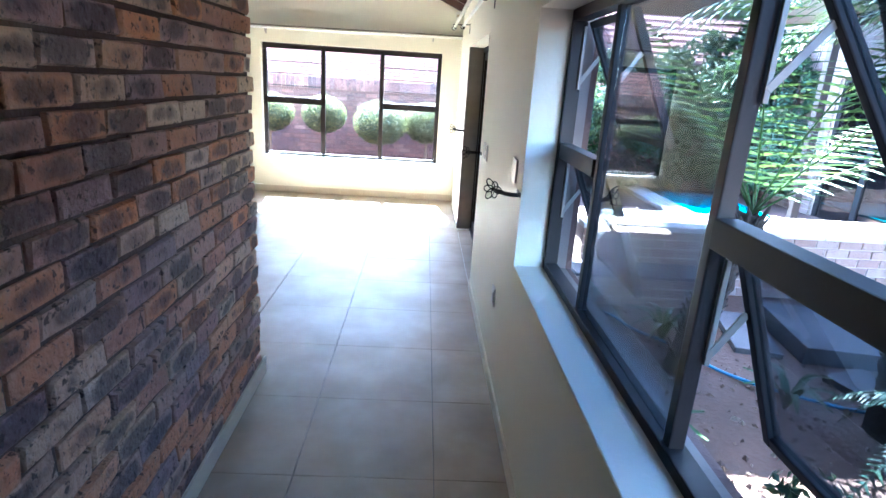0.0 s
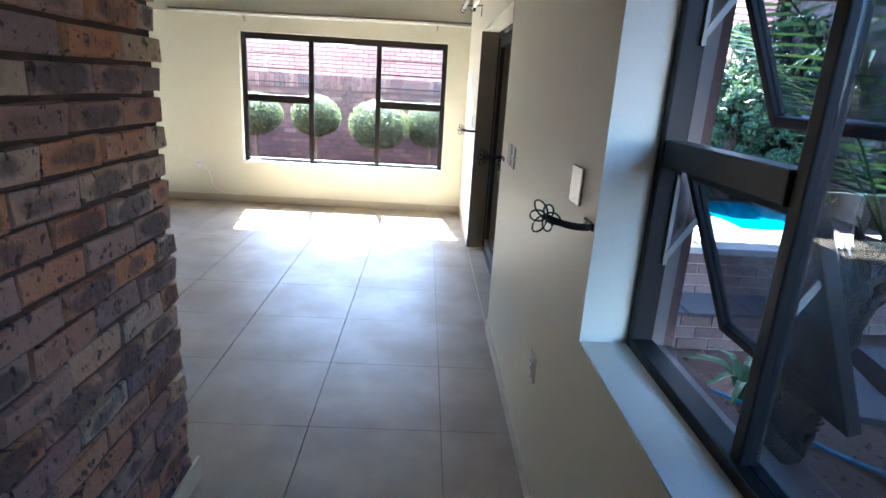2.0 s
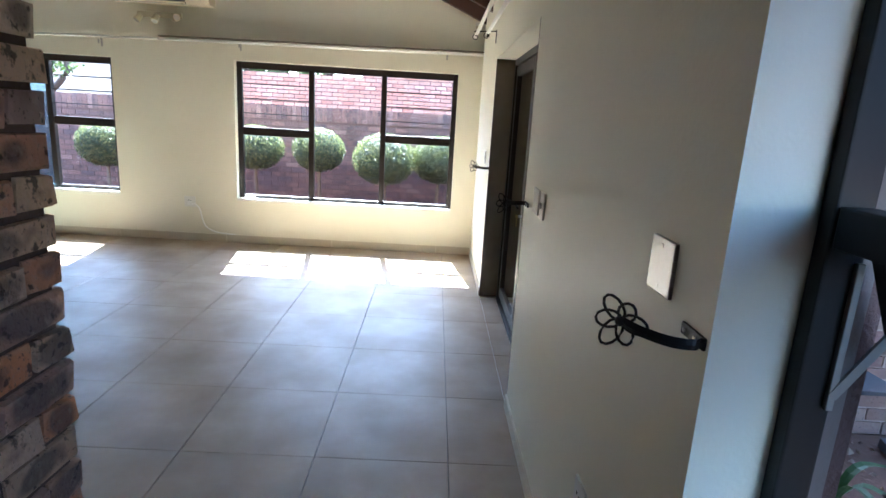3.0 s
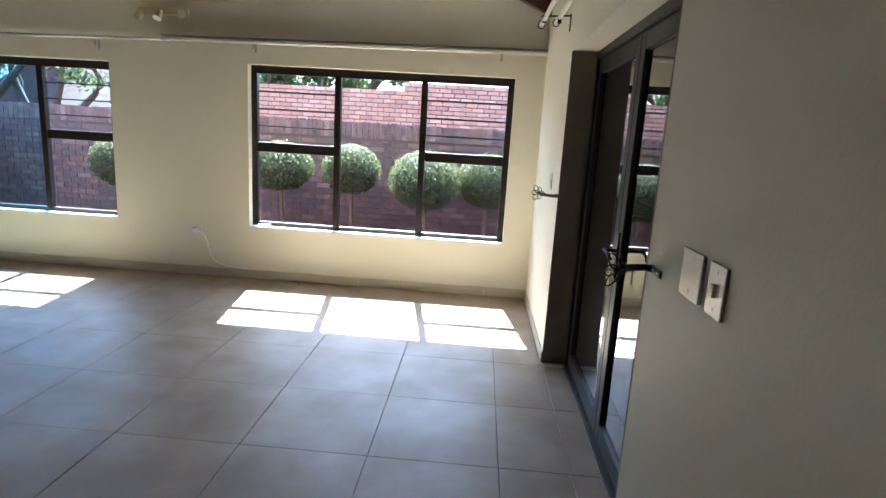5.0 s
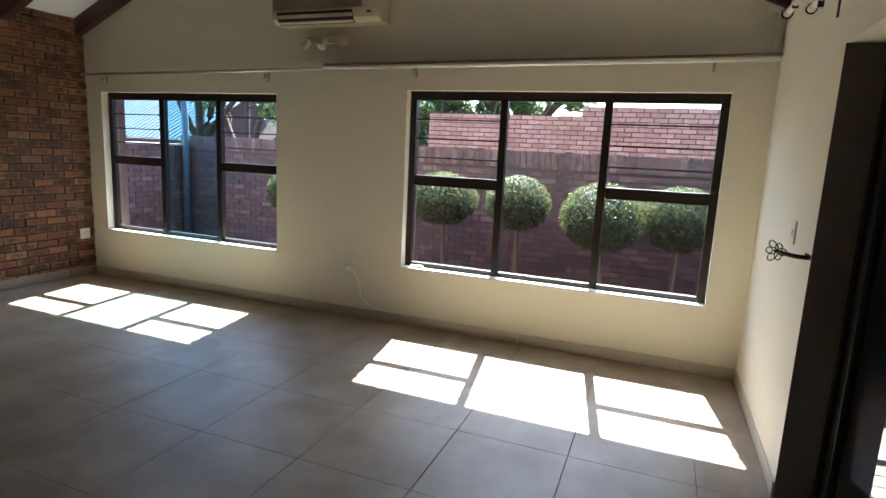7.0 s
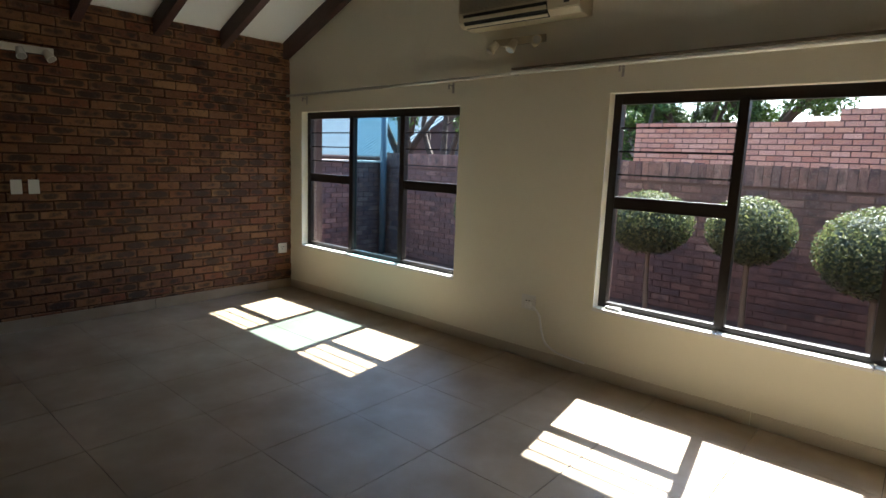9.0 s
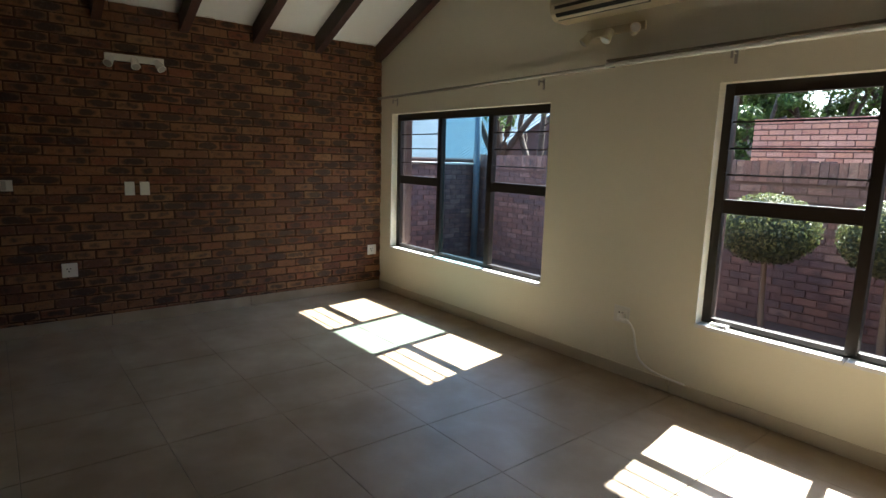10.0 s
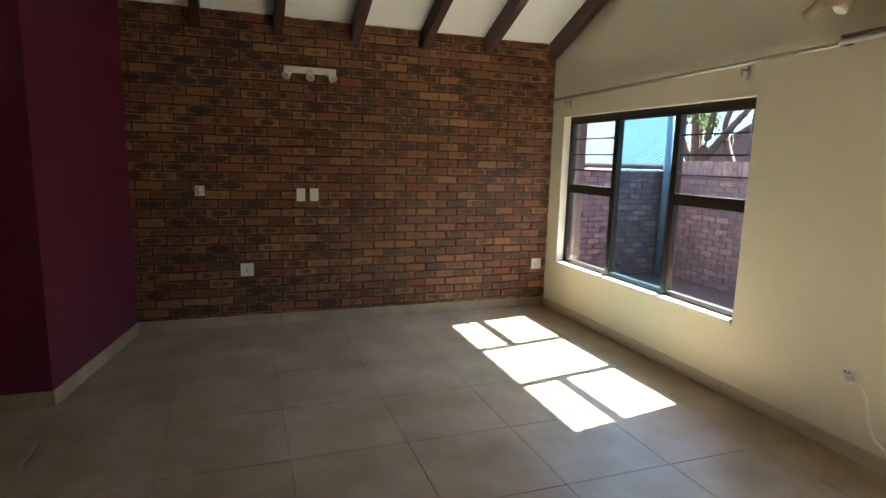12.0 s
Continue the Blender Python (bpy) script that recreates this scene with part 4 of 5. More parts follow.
# ---- tree fern ----
def frond(bm, root, tip, sag, width, rng, pairs=26):
    """A feathered frond: a midrib with paired tapering leaflets that are notched in turn."""
    root, tip = Vector(root), Vector(tip)
    mid_ = (root + tip) / 2 + Vector((0, 0, sag))
    pts = [((1 - t) ** 2) * root + 2 * t * (1 - t) * mid_ + t * t * tip for t in (i / pairs for i in range(pairs + 1))]
    tube(bm, pts[::3] + [pts[-1]], 0.008, 5, 0.2)
    for i in range(3, pairs):
        d = (pts[i + 1] - pts[i - 1]).normalized()
        side = d.cross(Vector((0, 0, 1))).normalized()
        up = side.cross(d)
        f = i / pairs
        ln = width * math.sin(math.pi * min(1, f * 0.85 + 0.16)) * rng.uniform(0.85, 1.05)
        for s in (-1, 1):
            a = pts[i]
            axis = (side * s + d * 0.45 - Vector((0, 0, 0.18))).normalized()
            w = d * 0.011
            steps = 7
            prev = (bm.verts.new(a - w * 0.4), bm.verts.new(a + w * 0.4))
            for k in range(1, steps + 1):
                t = k / steps
                q = a + axis * ln * t - up * 0.10 * ln * t * t
                ww = w * (1 - t * 0.85) * (1.35 if k % 2 else 0.75)
                cur = (bm.verts.new(q - ww), bm.verts.new(q + ww))
                bm.faces.new((prev[0], prev[1], cur[1], cur[0]))
                prev = cur


def fern(x, y, z, reach, count, rng, label, trunk=None, rise=(-0.35, 0.15), leaves=None):
    top = holder("fern", label, "fern", (x, y, -0.16))
    if trunk:
        bm = bmesh.new()
        path = arc(trunk, 8)
        tube(bm, path, 0.105, 16, 0.85)
        for v in bm.verts:
            v.co += Vector((noise.noise(v.co * 25), noise.noise(v.co * 25 + Vector((9, 0, 0))), 0)) * 0.03
        for k in range(230):
            # stubs of old fronds all over the trunk
            p, a = Vector(path[rng.randrange(2, len(path))]) + Vector((0, 0, rng.uniform(-0.04, 0.02))), rng.uniform(0, 6.3)
            out = Vector((math.cos(a), math.sin(a), 0))
            tube(bm, [p + out * 0.07, p + out * rng.uniform(0.105, 0.135) + Vector((0, 0, rng.uniform(0.04, 0.12)))], 0.015, 5, 0.4)
        part("trunk", bm, FIBRE, top, "rough dark fibrous trunk")
    for k in range(count):
        a = 2 * math.pi * k / count + rng.uniform(-0.2, 0.2)
        r = reach * rng.uniform(0.75, 1.05)
        bm = bmesh.new()
        frond(bm, (0, 0, z), (math.cos(a) * r, math.sin(a) * r, z + rng.uniform(*rise)), rng.uniform(0.3, 0.55), reach * 0.24, rng)
        part("frond", bm, leaves or FERN_IN_SHADE, top)
    return top


rng = random.Random(14)
fern(2.12, 5.45, 1.12, 1.45, 11, rng, "green tree fern with arching feathery fronds in the courtyard", [(-0.3, -0.06, 0), (-0.22, -0.05, 0.4), (-0.1, -0.02, 0.8), (0, 0, 1.11)], (0.45, 1.3), FERN)
fern(2.75, 4.75, 2.3, 1.7, 40, rng, "tall tree fern with drooping feathery fronds over the courtyard", [(0.25, 0.1, 0), (0.2, 0.06, 0.8), (0.06, 0.02, 1.6), (0, 0, 2.28)], (-0.7, 0.5), FERN)
# The next two are additions mostly out of view, placed to block sun and sky.
fern(1.75, 4.6, 2.8, 1.75, 36, rng, "leaning tree fern added out of view to shade the courtyard bed", [(1.0, 0.1, 0), (0.9, 0.08, 0.9), (0.5, 0.04, 2.0), (0, 0, 2.78)], (-0.25, 0.5), FERN)
fern(3.5, 3.5, 2.6, 1.8, 30, rng, "tree fern added out of view to shade the courtyard bed", [(0.2, 0, 0), (0.15, 0, 0.9), (0.05, 0, 1.8), (0, 0, 2.58)], (-0.4, 0.5), FERN)
# These low ferns use the leaf tones darkened for shade.
fern(2.2, 3.1, 0.45, 0.8, 14, rng, "low courtyard fern with shade put into its leaf colour")
fern(2.6, 4.1, 0.25, 0.6, 10, rng, "low courtyard fern with shade put into its leaf colour")


def strap_plant(x, y, rng, count, size):
    top = holder("strap_plant", "small green strap-leaved plant in bare soil", "plant", (x, y, -0.16))
    for k in range(count):
        a = 2 * math.pi * k / count + rng.uniform(-0.3, 0.3)
        bm = bmesh.new()
        r = size * rng.uniform(0.7, 1.1)
        pts = arc([(0, 0, 0), (math.cos(a) * r * 0.35, math.sin(a) * r * 0.35, r * 0.6), (math.cos(a) * r, math.sin(a) * r, r * rng.uniform(0.35, 0.7))], 5)
        side = Vector((-math.sin(a), math.cos(a), 0))
        prev = None
        for i, p in enumerate(pts):
            w = 0.022 * math.sin(math.pi * (0.15 + 0.85 * i / len(pts))) + 0.002
            cur = [bm.verts.new(p - side * w), bm.verts.new(p + Vector((0, 0, -0.006))), bm.verts.new(p + side * w)]
            if prev:
                bm.faces.new((prev[0], prev[1], cur[1], cur[0]))
                bm.faces.new((prev[1], prev[2], cur[2], cur[1]))
            prev = cur
        part("leaf", bm, FERN, top)


def shrub(x, y, r, h, rng, label="small-leaved green shrub in the shaded courtyard bed", clumps=22, leaves=90, leaf=0.03, foot=0.3):
    top = holder("shrub", label, "shrub", (x, y, -0.16), "courtyard shrubs")
    bm = bmesh.new()
    for k in range(7):
        a = k * 0.9
        tube(bm, arc([(0, 0, 0), (math.cos(a) * r * 0.3, math.sin(a) * r * 0.3, h * 0.4), (math.cos(a) * r * 0.8, math.sin(a) * r * 0.8, h * rng.uniform(0.7, 1.0))], 4), 0.012, 6, 0.4)
    part("stems", bm, BARK, top)
    bm = bmesh.new()
    for k in range(clumps):
        a, q = rng.uniform(0, 6.3), r * math.sqrt(rng.random()) * 0.85
        leaf_cloud(bm, (math.cos(a) * q, math.sin(a) * q, h * rng.uniform(foot, 0.95)), (r * 0.3, r * 0.3, r * 0.25), leaves, leaf, rng, 0.4)
    part("foliage", bm, SHRUB_LEAF, top)


for x, y, r, h in ((1.6, 12.45, 0.75, 1.9), (2.7, 12.5, 0.8, 2.1), (3.7, 12.5, 0.6, 1.9), (5.6, 13.9, 0.9, 3.0), (4.6, 13.9, 0.9, 2.6), (6.15, 12.9, 0.5, 3.3), (3.4, 14.0, 0.9, 2.7), (6.2, 11.75, 0.42, 2.9), (6.2, 12.3, 0.45, 3.2), (6.15, 13.9, 0.6, 3.6), (4.7, 12.75, 0.42, 1.8), (5.45, 12.75, 0.42, 2.0)):
    shrub(x, y, r, h, rng, "tall dark green hedge shrub by the pool wall", 70, 110, 0.055, 0.1)
for x, y, r, h in ((1.35, 2.5, 0.45, 0.9), (1.95, 2.55, 0.5, 1.0), (2.75, 3.6, 0.5, 0.95), (1.5, 3.2, 0.42, 0.7), (2.35, 3.1, 0.5, 0.95), (1.2, 1.9, 0.45, 0.9), (1.9, 1.8, 0.5, 1.0)):
    shrub(x, y, r, h, rng)
strap_plant(1.88, 5.85, rng, 9, 0.38)
strap_plant(2.3, 4.95, rng, 11, 0.34)
strap_plant(1.35, 4.6, rng, 8, 0.28)


# ---- fittings of the room ----
# air conditioner
AC = holder("air_conditioner", "cream split air conditioner mounted high on the gable wall", "air conditioner", (-2.93, YN, 2.505))
bm = bmesh.new()
prism(bm, [(0, 0.0), (-0.15, 0.0), (-0.19, 0.035), (-0.205, 0.10), (-0.205, 0.27), (-0.185, 0.30), (0, 0.30)], "x", -0.51, 0.51)
bmesh.ops.bevel(bm, geom=bm.edges[:], offset=0.006, segments=2, affect="EDGES")
# Cream toned down so the air conditioner's shade sits in its colour.
AC_CREAM = shader("toned_down_cream_plastic", (0.60, 0.53, 0.37), 0.4, grain_mix=0.05, stain_mix=0.1, bump=0.0)
part("body", bm, AC_CREAM, AC)
bm = bmesh.new()
for k in range(20):
    box(bm, -0.49, 0.36, -0.2085, -0.204, 0.105 + k * 0.0088, 0.109 + k * 0.0088)
part("grille", bm, shader("grille_plastic", (0.30, 0.27, 0.21), 0.5, bump=0.0), AC, "slatted intake grille")
bm = bmesh.new()
prism(bm, [(-0.148, -0.0015), (-0.1855, 0.0315), (-0.203, 0.088), (-0.2065, 0.088), (-0.189, 0.029), (-0.150, -0.005)], "x", -0.46, 0.27)
part("louvre_slot", bm, SLOT, AC, "dark air outlet slot")
for profile in ([(-0.162, 0.002), (-0.178, 0.016), (-0.183, 0.011), (-0.167, -0.003)], [(-0.193, 0.040), (-0.1995, 0.066), (-0.2055, 0.065), (-0.199, 0.038)]):
    bm = bmesh.new()
    prism(bm, profile, "x", -0.455, 0.265)
    part("louvre_flap", bm, AC_CREAM, AC, "cream air flap")
bm = bmesh.new()
box(bm, 0.40, 0.44, -0.2075, -0.203, 0.06, 0.075)
part("display_window", bm, SLOT, AC)


def spot_bar(name_label, at, turn, span, heads, bar_mat, head_mat):
    """A bar with three spots; it hangs on a wall that looks along its local -y."""
    top = holder("spotlight_bar", name_label, "spotlight", at, "spotlight bars")
    top.rotation_euler = (0, 0, radians(turn))
    bm = bmesh.new()
    box(bm, -span / 2, span / 2, -0.022, 0, 0.0, 0.055, 0.004)
    part("bar", bm, bar_mat, top)
    for u, dx, dz in heads:
        bm = bmesh.new()
        tube(bm, [(u, -0.02, 0.02), (u, -0.055, 0.005)], 0.008, 8)
        arm = part("arm", bm, head_mat, top)
        d = Vector((dx, -0.6, dz)).normalized()
        o = Vector((u, -0.06, -0.005))
        bm = bmesh.new()
        tube(bm, [o - d * 0.035, o - d * 0.01, o + d * 0.025, o + d * 0.05], 0.024, 14, 1.5)
        head = part("lamp_head", bm, head_mat, top)
        bm = bmesh.new()
        tube(bm, [o + d * 0.046, o + d * 0.054], 0.029, 14)
        part("lamp_face", bm, DULL_METAL, head)
    return top


spot_bar("three-spot light bar mounted under the air conditioner", (-3.0, YN, 2.375), 0, 0.46, ((-0.19, -0.5, -0.9), (-0.02, -0.1, -0.9), (0.18, 0.5, 0.1)), AC_CREAM, AC_CREAM)
spot_bar("white three-spot light bar on the brick wall", (XW, 7.475, 2.21), 90, 0.44, ((-0.19, -0.4, -0.6), (-0.01, 0.0, -0.7), (0.17, 0.3, -0.7)), PLASTIC, PLASTIC)

# curtain track on the far wall: a thin one, then a thicker double one
TRACK = holder("curtain_track", "white metal curtain track running along the gable wall", "curtain track", (0, YN, 2.13))
bm = bmesh.new()
tube(bm, [(XW + 0.01, -0.05, -0.005), (-4.3, -0.05, 0.012), (-2.98, -0.05, 0.033)], 0.013, 8)
part("thin_rod", bm, STEEL, TRACK, "thin steel rod")
bm = bmesh.new()
tube(bm, [(-2.99, -0.098, 0.030), (XE - 0.01, -0.098, 0.064)], 0.016, 10)
part("front_rod", bm, ROD_WHITE, TRACK, "glossy white front rod")
# Upper rail shaped as a deep flat board so it throws shade up the wall.
bm = bmesh.new()
box(bm, -2.99, XE - 0.004, -0.105, -0.001, 0.052, 0.066, 0.003)
for v in bm.verts:
    v.co.z += (v.co.x + 2.99) * 0.010
part("rail", bm, shader("brown_rail", (0.22, 0.18, 0.13), 0.5, bump=0.05), TRACK, "flat brown upper rail made deep to shade the wall above")
bm = bmesh.new()
box(bm, -3.005, -2.965, -0.068, -0.034, 0.02, 0.044, 0.004)
part("joiner", bm, IRON, TRACK)
for x, z in ((-5.665, -0.045), (-3.63, -0.02), (-2.167, 0.02), (0.03, 0.055)):
    bm = bmesh.new()
    box(bm, x - 0.009, x + 0.009, -0.006, 0.0, z - 0.055, z + 0.03, 0.002)
    box(bm, x - 0.007, x + 0.007, -0.062, -0.004, z - 0.002, z + 0.006, 0.002)
    box(bm, x - 0.007, x + 0.007, -0.062, -0.054, z - 0.03, z + 0.012, 0.002)
    part("bracket", bm, DULL_METAL, TRACK)

# motion sensor in the corner over the track
bm = bmesh.new()
box(bm, -0.033, 0.033, -0.045, -0.004, -0.02, 0.055, 0.010)
SENSOR = thing("motion_sensor", bm, PLASTIC, "small white motion sensor high in the wall corner", "sensor")
SENSOR.matrix_basis = pose(0.355, YN, 2.475, 8, 0, -18)
bm = bmesh.new()
box(bm, -0.030, 0.030, -0.040, 0.006, -0.052, -0.026, 0.006)
part("bracket", bm, PLASTIC, SENSOR)
bm = bmesh.new()
box(bm, -0.022, 0.022, -0.047, -0.044, -0.012, 0.018, 0.001)
part("lens_window", bm, AC_CREAM, SENSOR, "cream lens window")
bm = bmesh.new()
box(bm, 0.374, 0.390, YN - 0.008, YN - 0.001, 2.225, 2.43, 0.002)
thing("cable_trunking", bm, PAINT, "thin painted cable cover running down from the sensor", "trunking")

# double curtain rod over the door
ROD = holder("curtain_rod", "white double curtain rod with ring ends over the door", "curtain rod", (XE, 0, 2.24))
for dx, dz in ((-0.072, 0.008), (-0.168, -0.01)):
    bm = bmesh.new()
    tube(bm, [(dx, 6.05, dz), (dx, 8.72, dz)], 0.0145, 10)
    rod = part("rod", bm, PLASTIC, ROD)
    for y, s in ((8.72, 1), (6.05, -1)):
        bm = bmesh.new()
        tube(bm, [(dx, y, dz), (dx, y + s * 0.03, dz), (dx, y + s * 0.034, dz)], 0.017, 12)
        cap = part("end_cap", bm, PLASTIC, rod)
        bm = bmesh.new()
        ring = [(dx + 0.022 * math.cos(a), y + s * 0.045, dz + 0.022 * math.sin(a)) for a in (k * math.pi / 8 for k in range(17))]
        tube(bm, ring, 0.004, 6)
        part("end_ring", bm, IRON, cap)
for y in (6.2, 8.58):
    bm = bmesh.new()
    tube(bm, [(-0.004, y, 0.02), (-0.19, y, 0.008)], 0.005, 6)
    box(bm, -0.006, 0, y - 0.012, y + 0.012, -0.075, 0.03, 0.002)
    for dx in (-0.072, -0.168):
        box(bm, dx - 0.012, dx + 0.012, y - 0.008, y + 0.008, -0.03, 0.02, 0.003)
    part("bracket", bm, IRON, ROD)


# ---- switches and sockets ----
def plate(name, label, category, matrix, w, h, mat, extras, group=""):
    """A cover plate; local x runs across, z up and -y out of the wall."""
    bm = bmesh.new()
    box(bm, -w / 2, w / 2, -0.009, 0, -h / 2, h / 2, 0.003)
    top = thing(name, bm, mat, label, category, group)
    top.matrix_basis = matrix
    for pname, (x, z, pw, ph, depth), m in extras:
        bm = bmesh.new()
        box(bm, x - pw / 2, x + pw / 2, -0.009 - depth, -0.008, z - ph / 2, z + ph / 2, min(0.0015, depth / 3))
        part(pname, bm, m, top)
    return top


NORTH, WEST, EAST = 0, 90, -90
screws = [("screw", (0, 0.04, 0.007, 0.007, 0.001), STEEL), ("screw", (0, -0.04, 0.007, 0.007, 0.001), STEEL)]
pins = [("pin_hole", (-0.018, 0.012, 0.009, 0.009, 0.0006), SLOT), ("pin_hole", (0.006, 0.012, 0.009, 0.009, 0.0006), SLOT), ("pin_hole", (-0.006, -0.01, 0.011, 0.011, 0.0006), SLOT)]
toggles = [("toggle", (0.03, 0.015, 0.016, 0.03, 0.006), PLASTIC), ("toggle", (0.03, -0.02, 0.016, 0.025, 0.006), PLASTIC)]
plate("blank_plate", "brushed steel blank cover plate on the cream wall", "cover plate", pose(XE, 4.645, 1.272, 0, 0, EAST), 0.11, 0.11, DULL_METAL, screws)
plate("blank_plate", "brushed steel blank cover plate beside the light switch", "cover plate", pose(XE, 6.04, 1.195, 0, 0, EAST), 0.118, 0.112, DULL_METAL, screws)
plate("light_switch", "brushed steel single light switch plate", "light switch", pose(XE, 5.90, 1.195, 0, 0, EAST), 0.08, 0.112, DULL_METAL, screws + [("toggle", (0, 0, 0.013, 0.028, 0.008), PLASTIC)])
plate("light_switch", "cream light switch plate beyond the door", "light switch", pose(XE, 8.76, 1.20, 0, 0, EAST), 0.075, 0.115, PLASTIC, [("toggle", (0, 0, 0.014, 0.03, 0.006), PLASTIC)])
plate("wall_socket", "white wall socket low on the cream wall", "socket", pose(XE, 4.955, 0.50, 0, 0, EAST), 0.10, 0.105, PLASTIC, pins + toggles)
plate("wall_socket", "white wall socket on the brick wall", "socket", pose(XW + 0.004, 6.912, 0.51, 0, 0, WEST), 0.11, 0.115, PLASTIC, pins + toggles)
plate("wall_socket", "white wall socket low in the brick wall corner", "socket", pose(XW + 0.004, 9.78, 0.455, 0, 0, WEST), 0.11, 0.112, PLASTIC, pins + toggles)
for y in (7.381, 7.497):
    plate("light_switch", "white light switch plate on the brick wall", "light switch", pose(XW + 0.004, y, 1.17, 0, 0, WEST), 0.075, 0.115, PLASTIC, [("toggle", (0, 0.01, 0.014, 0.03, 0.006), PLASTIC)], "paired switches")
plate("thermostat", "small white control box on the brick wall", "control", pose(XW + 0.004, 6.553, 1.20, 0, 0, WEST), 0.075, 0.085, PLASTIC, [("display", (-0.018, 0.0, 0.03, 0.07, 0.012), DULL_METAL)])
SOCK = plate("wall_socket", "white wall socket under the windows with a plug in it", "socket", pose(-2.775, YN, 0.445, 0, 0, NORTH), 0.125, 0.118, PLASTIC, pins + toggles)
bm = bmesh.new()
box(bm, -2.79, -2.738, YN - 0.042, YN - 0.009, 0.405, 0.457, 0.010)
tube(bm, [(-2.764, YN - 0.04, 0.43), (-2.764, YN - 0.058, 0.425)], 0.012, 10, 0.8)
CORD_WHITE = shader("bright_white_plastic", (0.9, 0.9, 0.87), 0.4, grain_mix=0.02, stain_mix=0.03, bump=0.0)
CORD = thing("power_cord", bm, CORD_WHITE, "white plug with a power cord hanging to the floor", "power cord")
bm = bmesh.new()
tube(bm, arc([(-2.763, YN - 0.045, 0.42), (-2.70, YN - 0.048, 0.425), (-2.66, YN - 0.026, 0.36), (-2.635, YN - 0.018, 0.24), (-2.595, YN - 0.018, 0.16), (-2.50, YN - 0.02, 0.115), (-2.38, YN - 0.016, 0.097), (-2.27, YN - 0.012, 0.091)], 7), 0.0075, 6)
part("cable", bm, CORD_WHITE, CORD)
# Unidentified white oblong object; the small dark piece on top is made up.
bm = bmesh.new()
box(bm, -2.165, -2.055, 9.915, 9.955, WIN_R[2] + 0.013, WIN_R[2] + 0.035, 0.008)
SILL_OBJECT = thing("sill_object", bm, CORD_WHITE, "small white oblong object lying on the window sill", "remote control")
bm = bmesh.new()
box(bm, -2.145, -2.125, 9.927, 9.943, WIN_R[2] + 0.034, WIN_R[2] + 0.037, 0.001)
part("dark_inset", bm, SLOT, SILL_OBJECT)


# ---- wrought-iron curtain holders ----
def tieback(y, z, way):
    """A curved iron arm with a flower of wire loops at its end; it points along y by way."""
    top = holder("curtain_holder", "black wrought-iron curtain tieback with a wire flower end", "curtain holder", (XE, y, z), "iron tiebacks")
    bm = bmesh.new()
    box(bm, -0.006, 0, -0.012, 0.075, -0.011, 0.011, 0.002)
    plate_ = part("mount_plate", bm, IRON, top)
    for yy in (0.02, 0.06):
        bm = bmesh.new()
        tube(bm, [(-0.005, yy, 0), (-0.009, yy, 0)], 0.004, 8)
        part("screw", bm, STEEL, plate_)
    bm = bmesh.new()
    run = arc([(-0.004, 0.0, 0), (-0.022, -0.012, 0), (-0.06, 0.0, 0), (-0.10, 0.035, 0.004), (-0.115, 0.07, 0.006)], 5)
    prev = None
    for p in run:
        cur = [bm.verts.new(p + Vector(q)) for q in ((0, 0, -0.010), (0.0035, 0.0035, 0), (0, 0, 0.010), (-0.0035, -0.0035, 0))]
        if prev:
            for k in range(4):
                bm.faces.new((prev[k], prev[(k + 1) % 4], cur[(k + 1) % 4], cur[k]))
        prev = cur
    part("arm", bm, IRON, top)
    c = Vector((-0.115, 0.075, 0.006))
    n = Vector((-0.6, -0.8, 0)).normalized()
    u = n.cross(Vector((0, 0, 1))).normalized()
    w = Vector((0, 0, 1))
    for k in range(6):
        a = k * math.pi / 3
        d = u * math.cos(a) + w * math.sin(a)
        e = u * -math.sin(a) + w * math.cos(a)
        loop = [c + d * (0.026 if k % 2 else 0.021) * (1 - math.cos(t)) + e * 0.016 * math.sin(t) + n * 0.008 * (1 - math.cos(t)) for t in (i * math.pi / 6 for i in range(13))]
        bm = bmesh.new()
        tube(bm, loop, 0.0028, 5)
        part("petal", bm, IRON, top)
    bm = bmesh.new()
    bmesh.ops.create_icosphere(bm, subdivisions=2, radius=0.010)
    for v in bm.verts:
        v.co += c + n * 0.006
    part("flower_centre", bm, IRON, top)
    top.scale = (1, way, 1)
    return top


tieback(4.45, 1.19, 1)
tieback(6.33, 1.14, -1)
tieback(8.40, 1.13, 1)

# PIECES

# ---- floor tiles ----
def tile_mesh(w, d):
    bm = bmesh.new()
    lo = [bm.verts.new((x, y, -0.010)) for x, y in ((0, 0), (w, 0), (w, d), (0, d))]
    md = [bm.verts.new((v.co.x, v.co.y, -0.0015)) for v in lo]
    e = 0.0015
    hi = [bm.verts.new((x, y, 0)) for x, y in ((e, e), (w - e, e), (w - e, d - e), (e, d - e))]
    bm.faces.new(hi)
    for a, b_ in ((lo, md), (md, hi)):
        for i in range(4):
            bm.faces.new((a[i], a[(i + 1) % 4], b_[(i + 1) % 4], b_[i]))
    bmesh.ops.recalc_face_normals(bm, faces=bm.faces)
    return mesh_of("tile", bm, TILE)


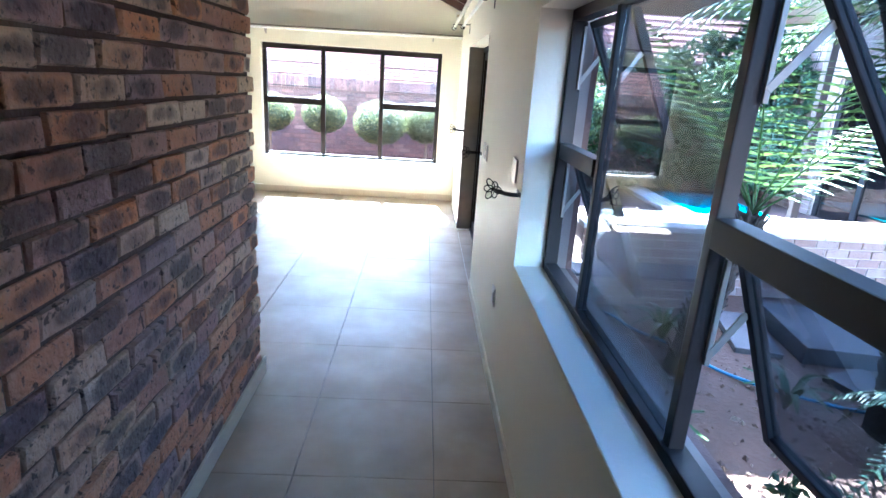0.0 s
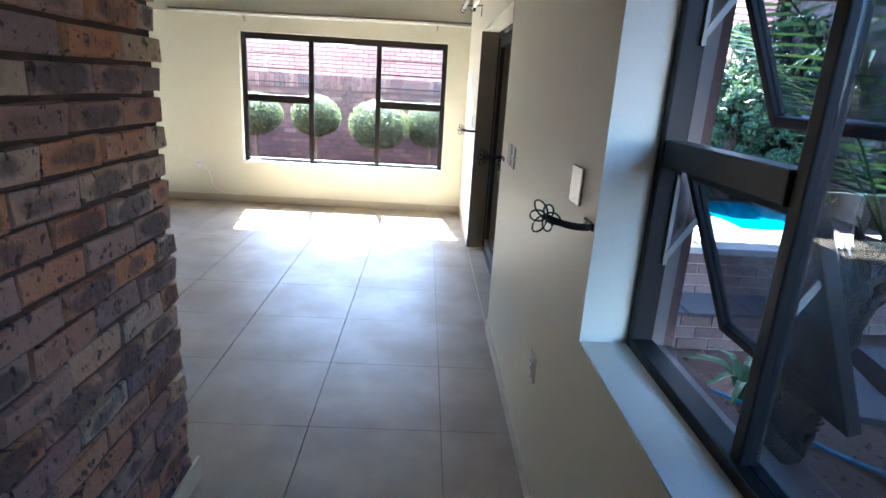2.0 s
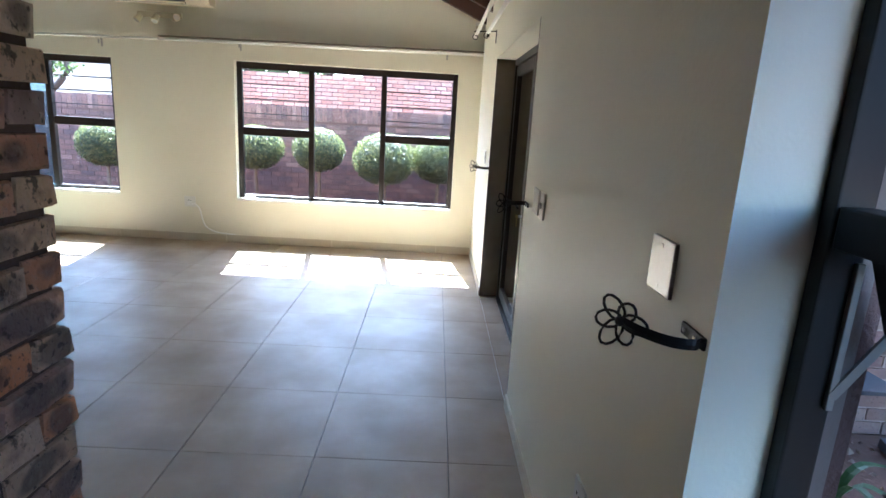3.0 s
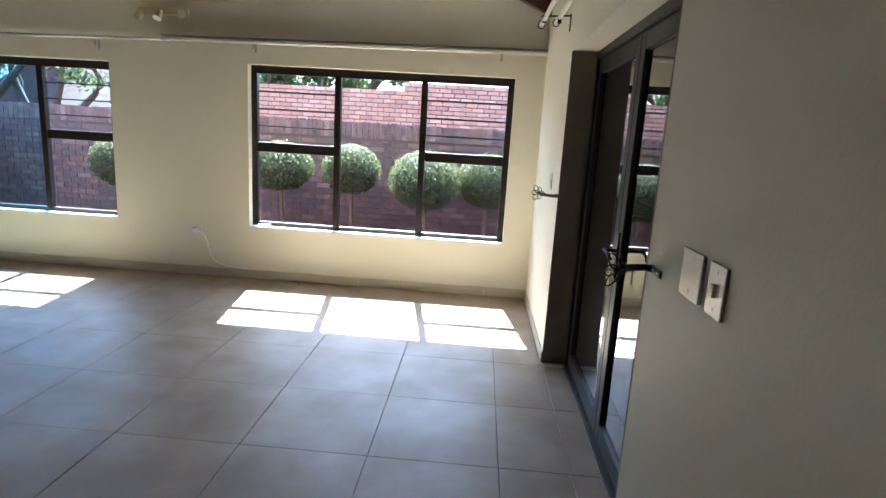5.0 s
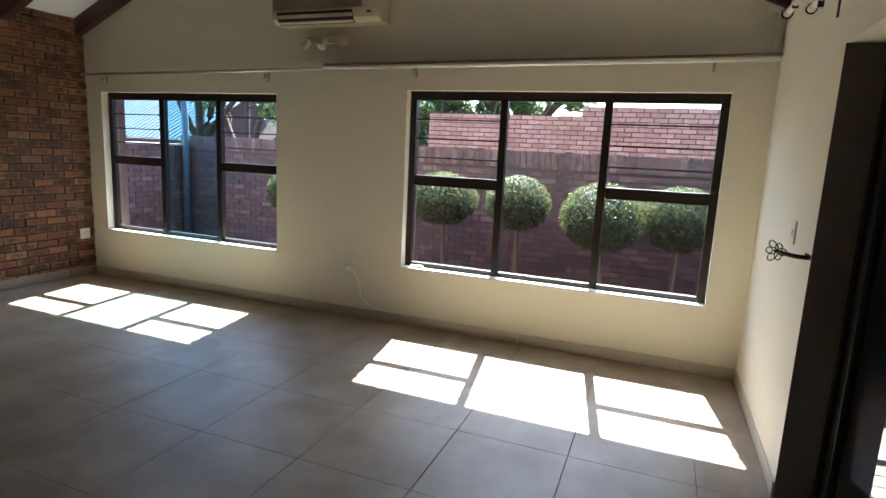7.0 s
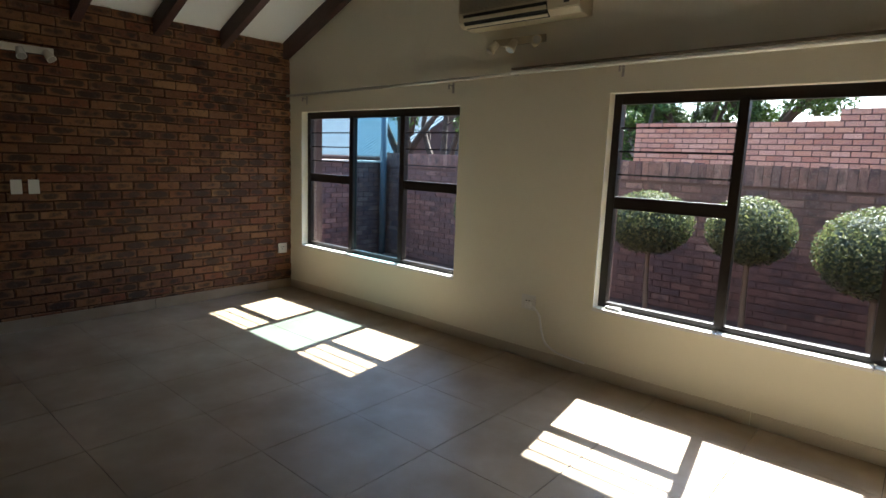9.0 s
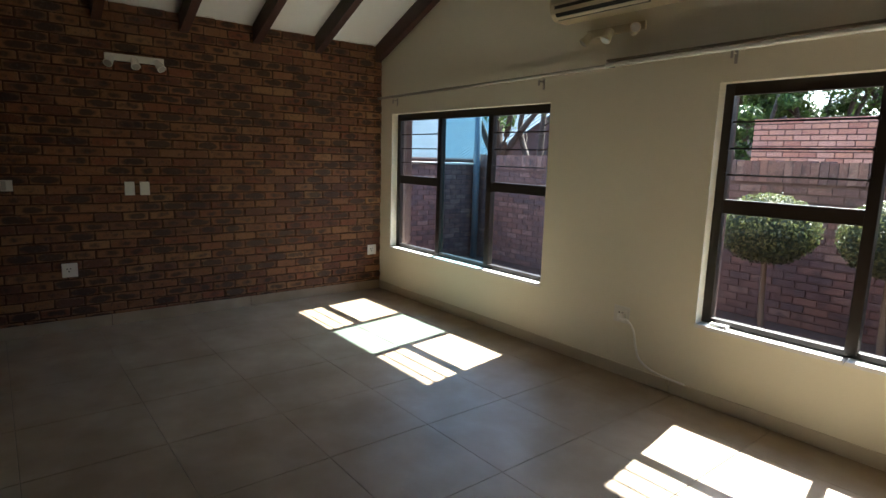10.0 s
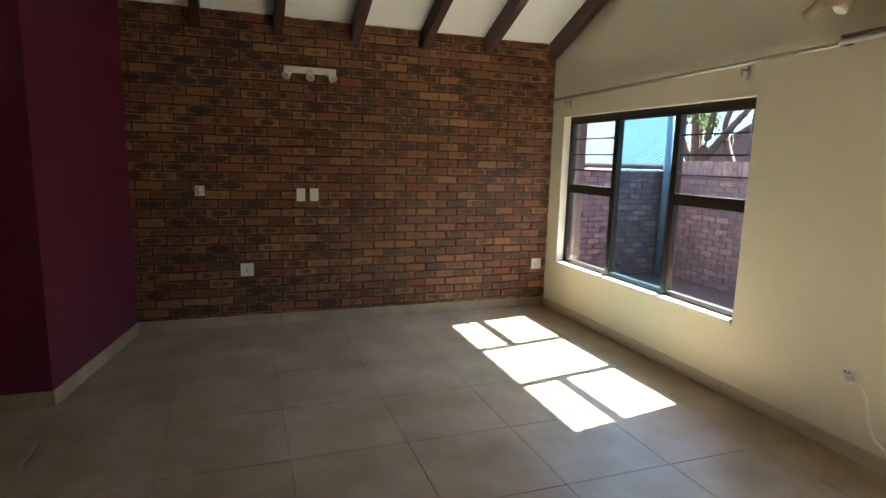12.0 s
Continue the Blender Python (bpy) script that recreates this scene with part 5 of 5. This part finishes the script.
TILE_X, TILE_Y, TX, TY, GAP = 0.607, 0.615, 0.088, 4.0, 0.0035
tiles = {}
rng = random.Random(5)
for i in range(-1, 10):
    for j in range(-9, 10):
        a0, a1 = max(TX - TILE_X * (i + 1) + GAP, XW), min(TX - TILE_X * i, XE)
        c0, c1 = max(TY + TILE_Y * j + 0.0018, YS), min(TY + TILE_Y * (j + 1), YN)
        if a1 - a0 < 0.01 or c1 - c0 < 0.01:
            continue
        if c1 < 3.6 and a1 < PIER_X - 0.1:
            continue
        if c1 < ALC_Y and a1 < ALC_X:
            continue
        size = (round(a1 - a0, 4), round(c1 - c0, 4))
        if size not in tiles:
            tiles[size] = tile_mesh(*size)
        ob = new("tile", tiles[size])
        ob.parent = FLOOR
        ob.location = (a0, c0, rng.uniform(-0.0006, 0.0))


# ---- face bricks ----
def brick_bm(bm, length, height, depth, rng, rough):
    """A face brick: its front looks along +x, rounded and uneven at the edges; it starts at the origin and runs along +y and +z."""
    e = 0.006
    uv = bm.loops.layers.uv.get("face") or bm.loops.layers.uv.new("face")
    def j(s):
        return rng.uniform(-s, s) * rough
    back = [bm.verts.new((-depth, y, z)) for y, z in ((0, 0), (length, 0), (length, height), (0, height))]
    mid_ = [bm.verts.new((-e * 1.2 + j(0.002), v.co.y + j(0.003), v.co.z + j(0.003))) for v in back]
    half = length / 2
    front = [bm.verts.new((j(0.003), y + j(0.003), z + j(0.003))) for y, z in
             ((e, e), (half, e * 0.6), (length - e, e), (length - e, height - e), (half, height - e * 0.6), (e, height - e))]
    rings = [front] + [(back[i], back[(i + 1) % 4], mid_[(i + 1) % 4], mid_[i]) for i in range(4)]
    rings += [(mid_[0], mid_[1], front[2], front[1], front[0]), (mid_[1], mid_[2], front[3], front[2]),
              (mid_[2], mid_[3], front[5], front[4], front[3]), (mid_[3], mid_[0], front[0], front[5])]
    for ring in rings:
        for loop in bm.faces.new(ring).loops:
            loop[uv].uv = (loop.vert.co.y / length, loop.vert.co.z / height)


def brick_variants(length, height, depth, material, rough, count, seed):
    out = []
    for k in range(count):
        r, bm = random.Random(seed + k), bmesh.new()
        brick_bm(bm, length, height, depth, r, rough)
        bmesh.ops.recalc_face_normals(bm, faces=bm.faces)
        out.append(mesh_of("brick", bm, material))
    return out


def lay(wall, at, y_from, y_to, z_top, length, height, joint, depth, singles, one, rest, rough, seed, start=0.0, first=0):
    """Running bond on a wall whose face looks along +x (at x = at). Bricks inside the stretch singles(y, z) are objects, the rest are joined."""
    rng = random.Random(seed)
    full = brick_variants(length, height, depth, one, rough, 7, seed)
    short = {}
    bm = bmesh.new()
    row, z = first, start
    while z < z_top:
        y = y_to - (0 if row % 2 else (length + joint) / 2 - joint / 2)
        lengths = []
        if row % 2 == 0:
            lengths.append((y_to - (length - joint) / 2, (length - joint) / 2))
            y = y_to - (length - joint) / 2 - joint
        else:
            y = y_to
        while y > y_from + 0.05:
            ln = min(length, y - y_from)
            lengths.append((y - ln, ln))
            y -= ln + joint
        h = min(height, z_top - z)
        for y0_, ln in lengths:
            dx = rng.uniform(-0.004, 0.004) * rough
            if singles(y0_, z) and h == height:
                if abs(ln - length) < 1e-6:
                    me = rng.choice(full)
                else:
                    key = round(ln, 3)
                    if key not in short:
                        short[key] = brick_variants(ln, height, depth, one, rough, 3, seed + 50)
                    me = rng.choice(short[key])
                ob = new("brick", me)
                ob.parent = wall
                ob.location = (at + dx, y0_, z + rng.uniform(-0.0015, 0.0015))
            else:
                n0 = len(bm.verts)
                brick_bm(bm, ln, h, depth, rng, rough)
                bm.verts.ensure_lookup_table()
                for v in bm.verts[n0:]:
                    v.co += Vector((at + dx, y0_, z))
        z += height + joint
        row += 1
    bmesh.ops.recalc_face_normals(bm, faces=bm.faces)
    ob = part("brickwork", bm, rest, wall)
    tagged(ob, kind="stuff")


lay(WALL_C, PIER_X, -0.6, PIER_Y, ceiling_z(PIER_X) + 0.01, 0.227, 0.0745, 0.013, 0.10, lambda y, z: y > 2.6 and z < 2.2, BRICK_PIER, BRICK_PIER_REST, 1.5, 11, start=-0.0235, first=1)
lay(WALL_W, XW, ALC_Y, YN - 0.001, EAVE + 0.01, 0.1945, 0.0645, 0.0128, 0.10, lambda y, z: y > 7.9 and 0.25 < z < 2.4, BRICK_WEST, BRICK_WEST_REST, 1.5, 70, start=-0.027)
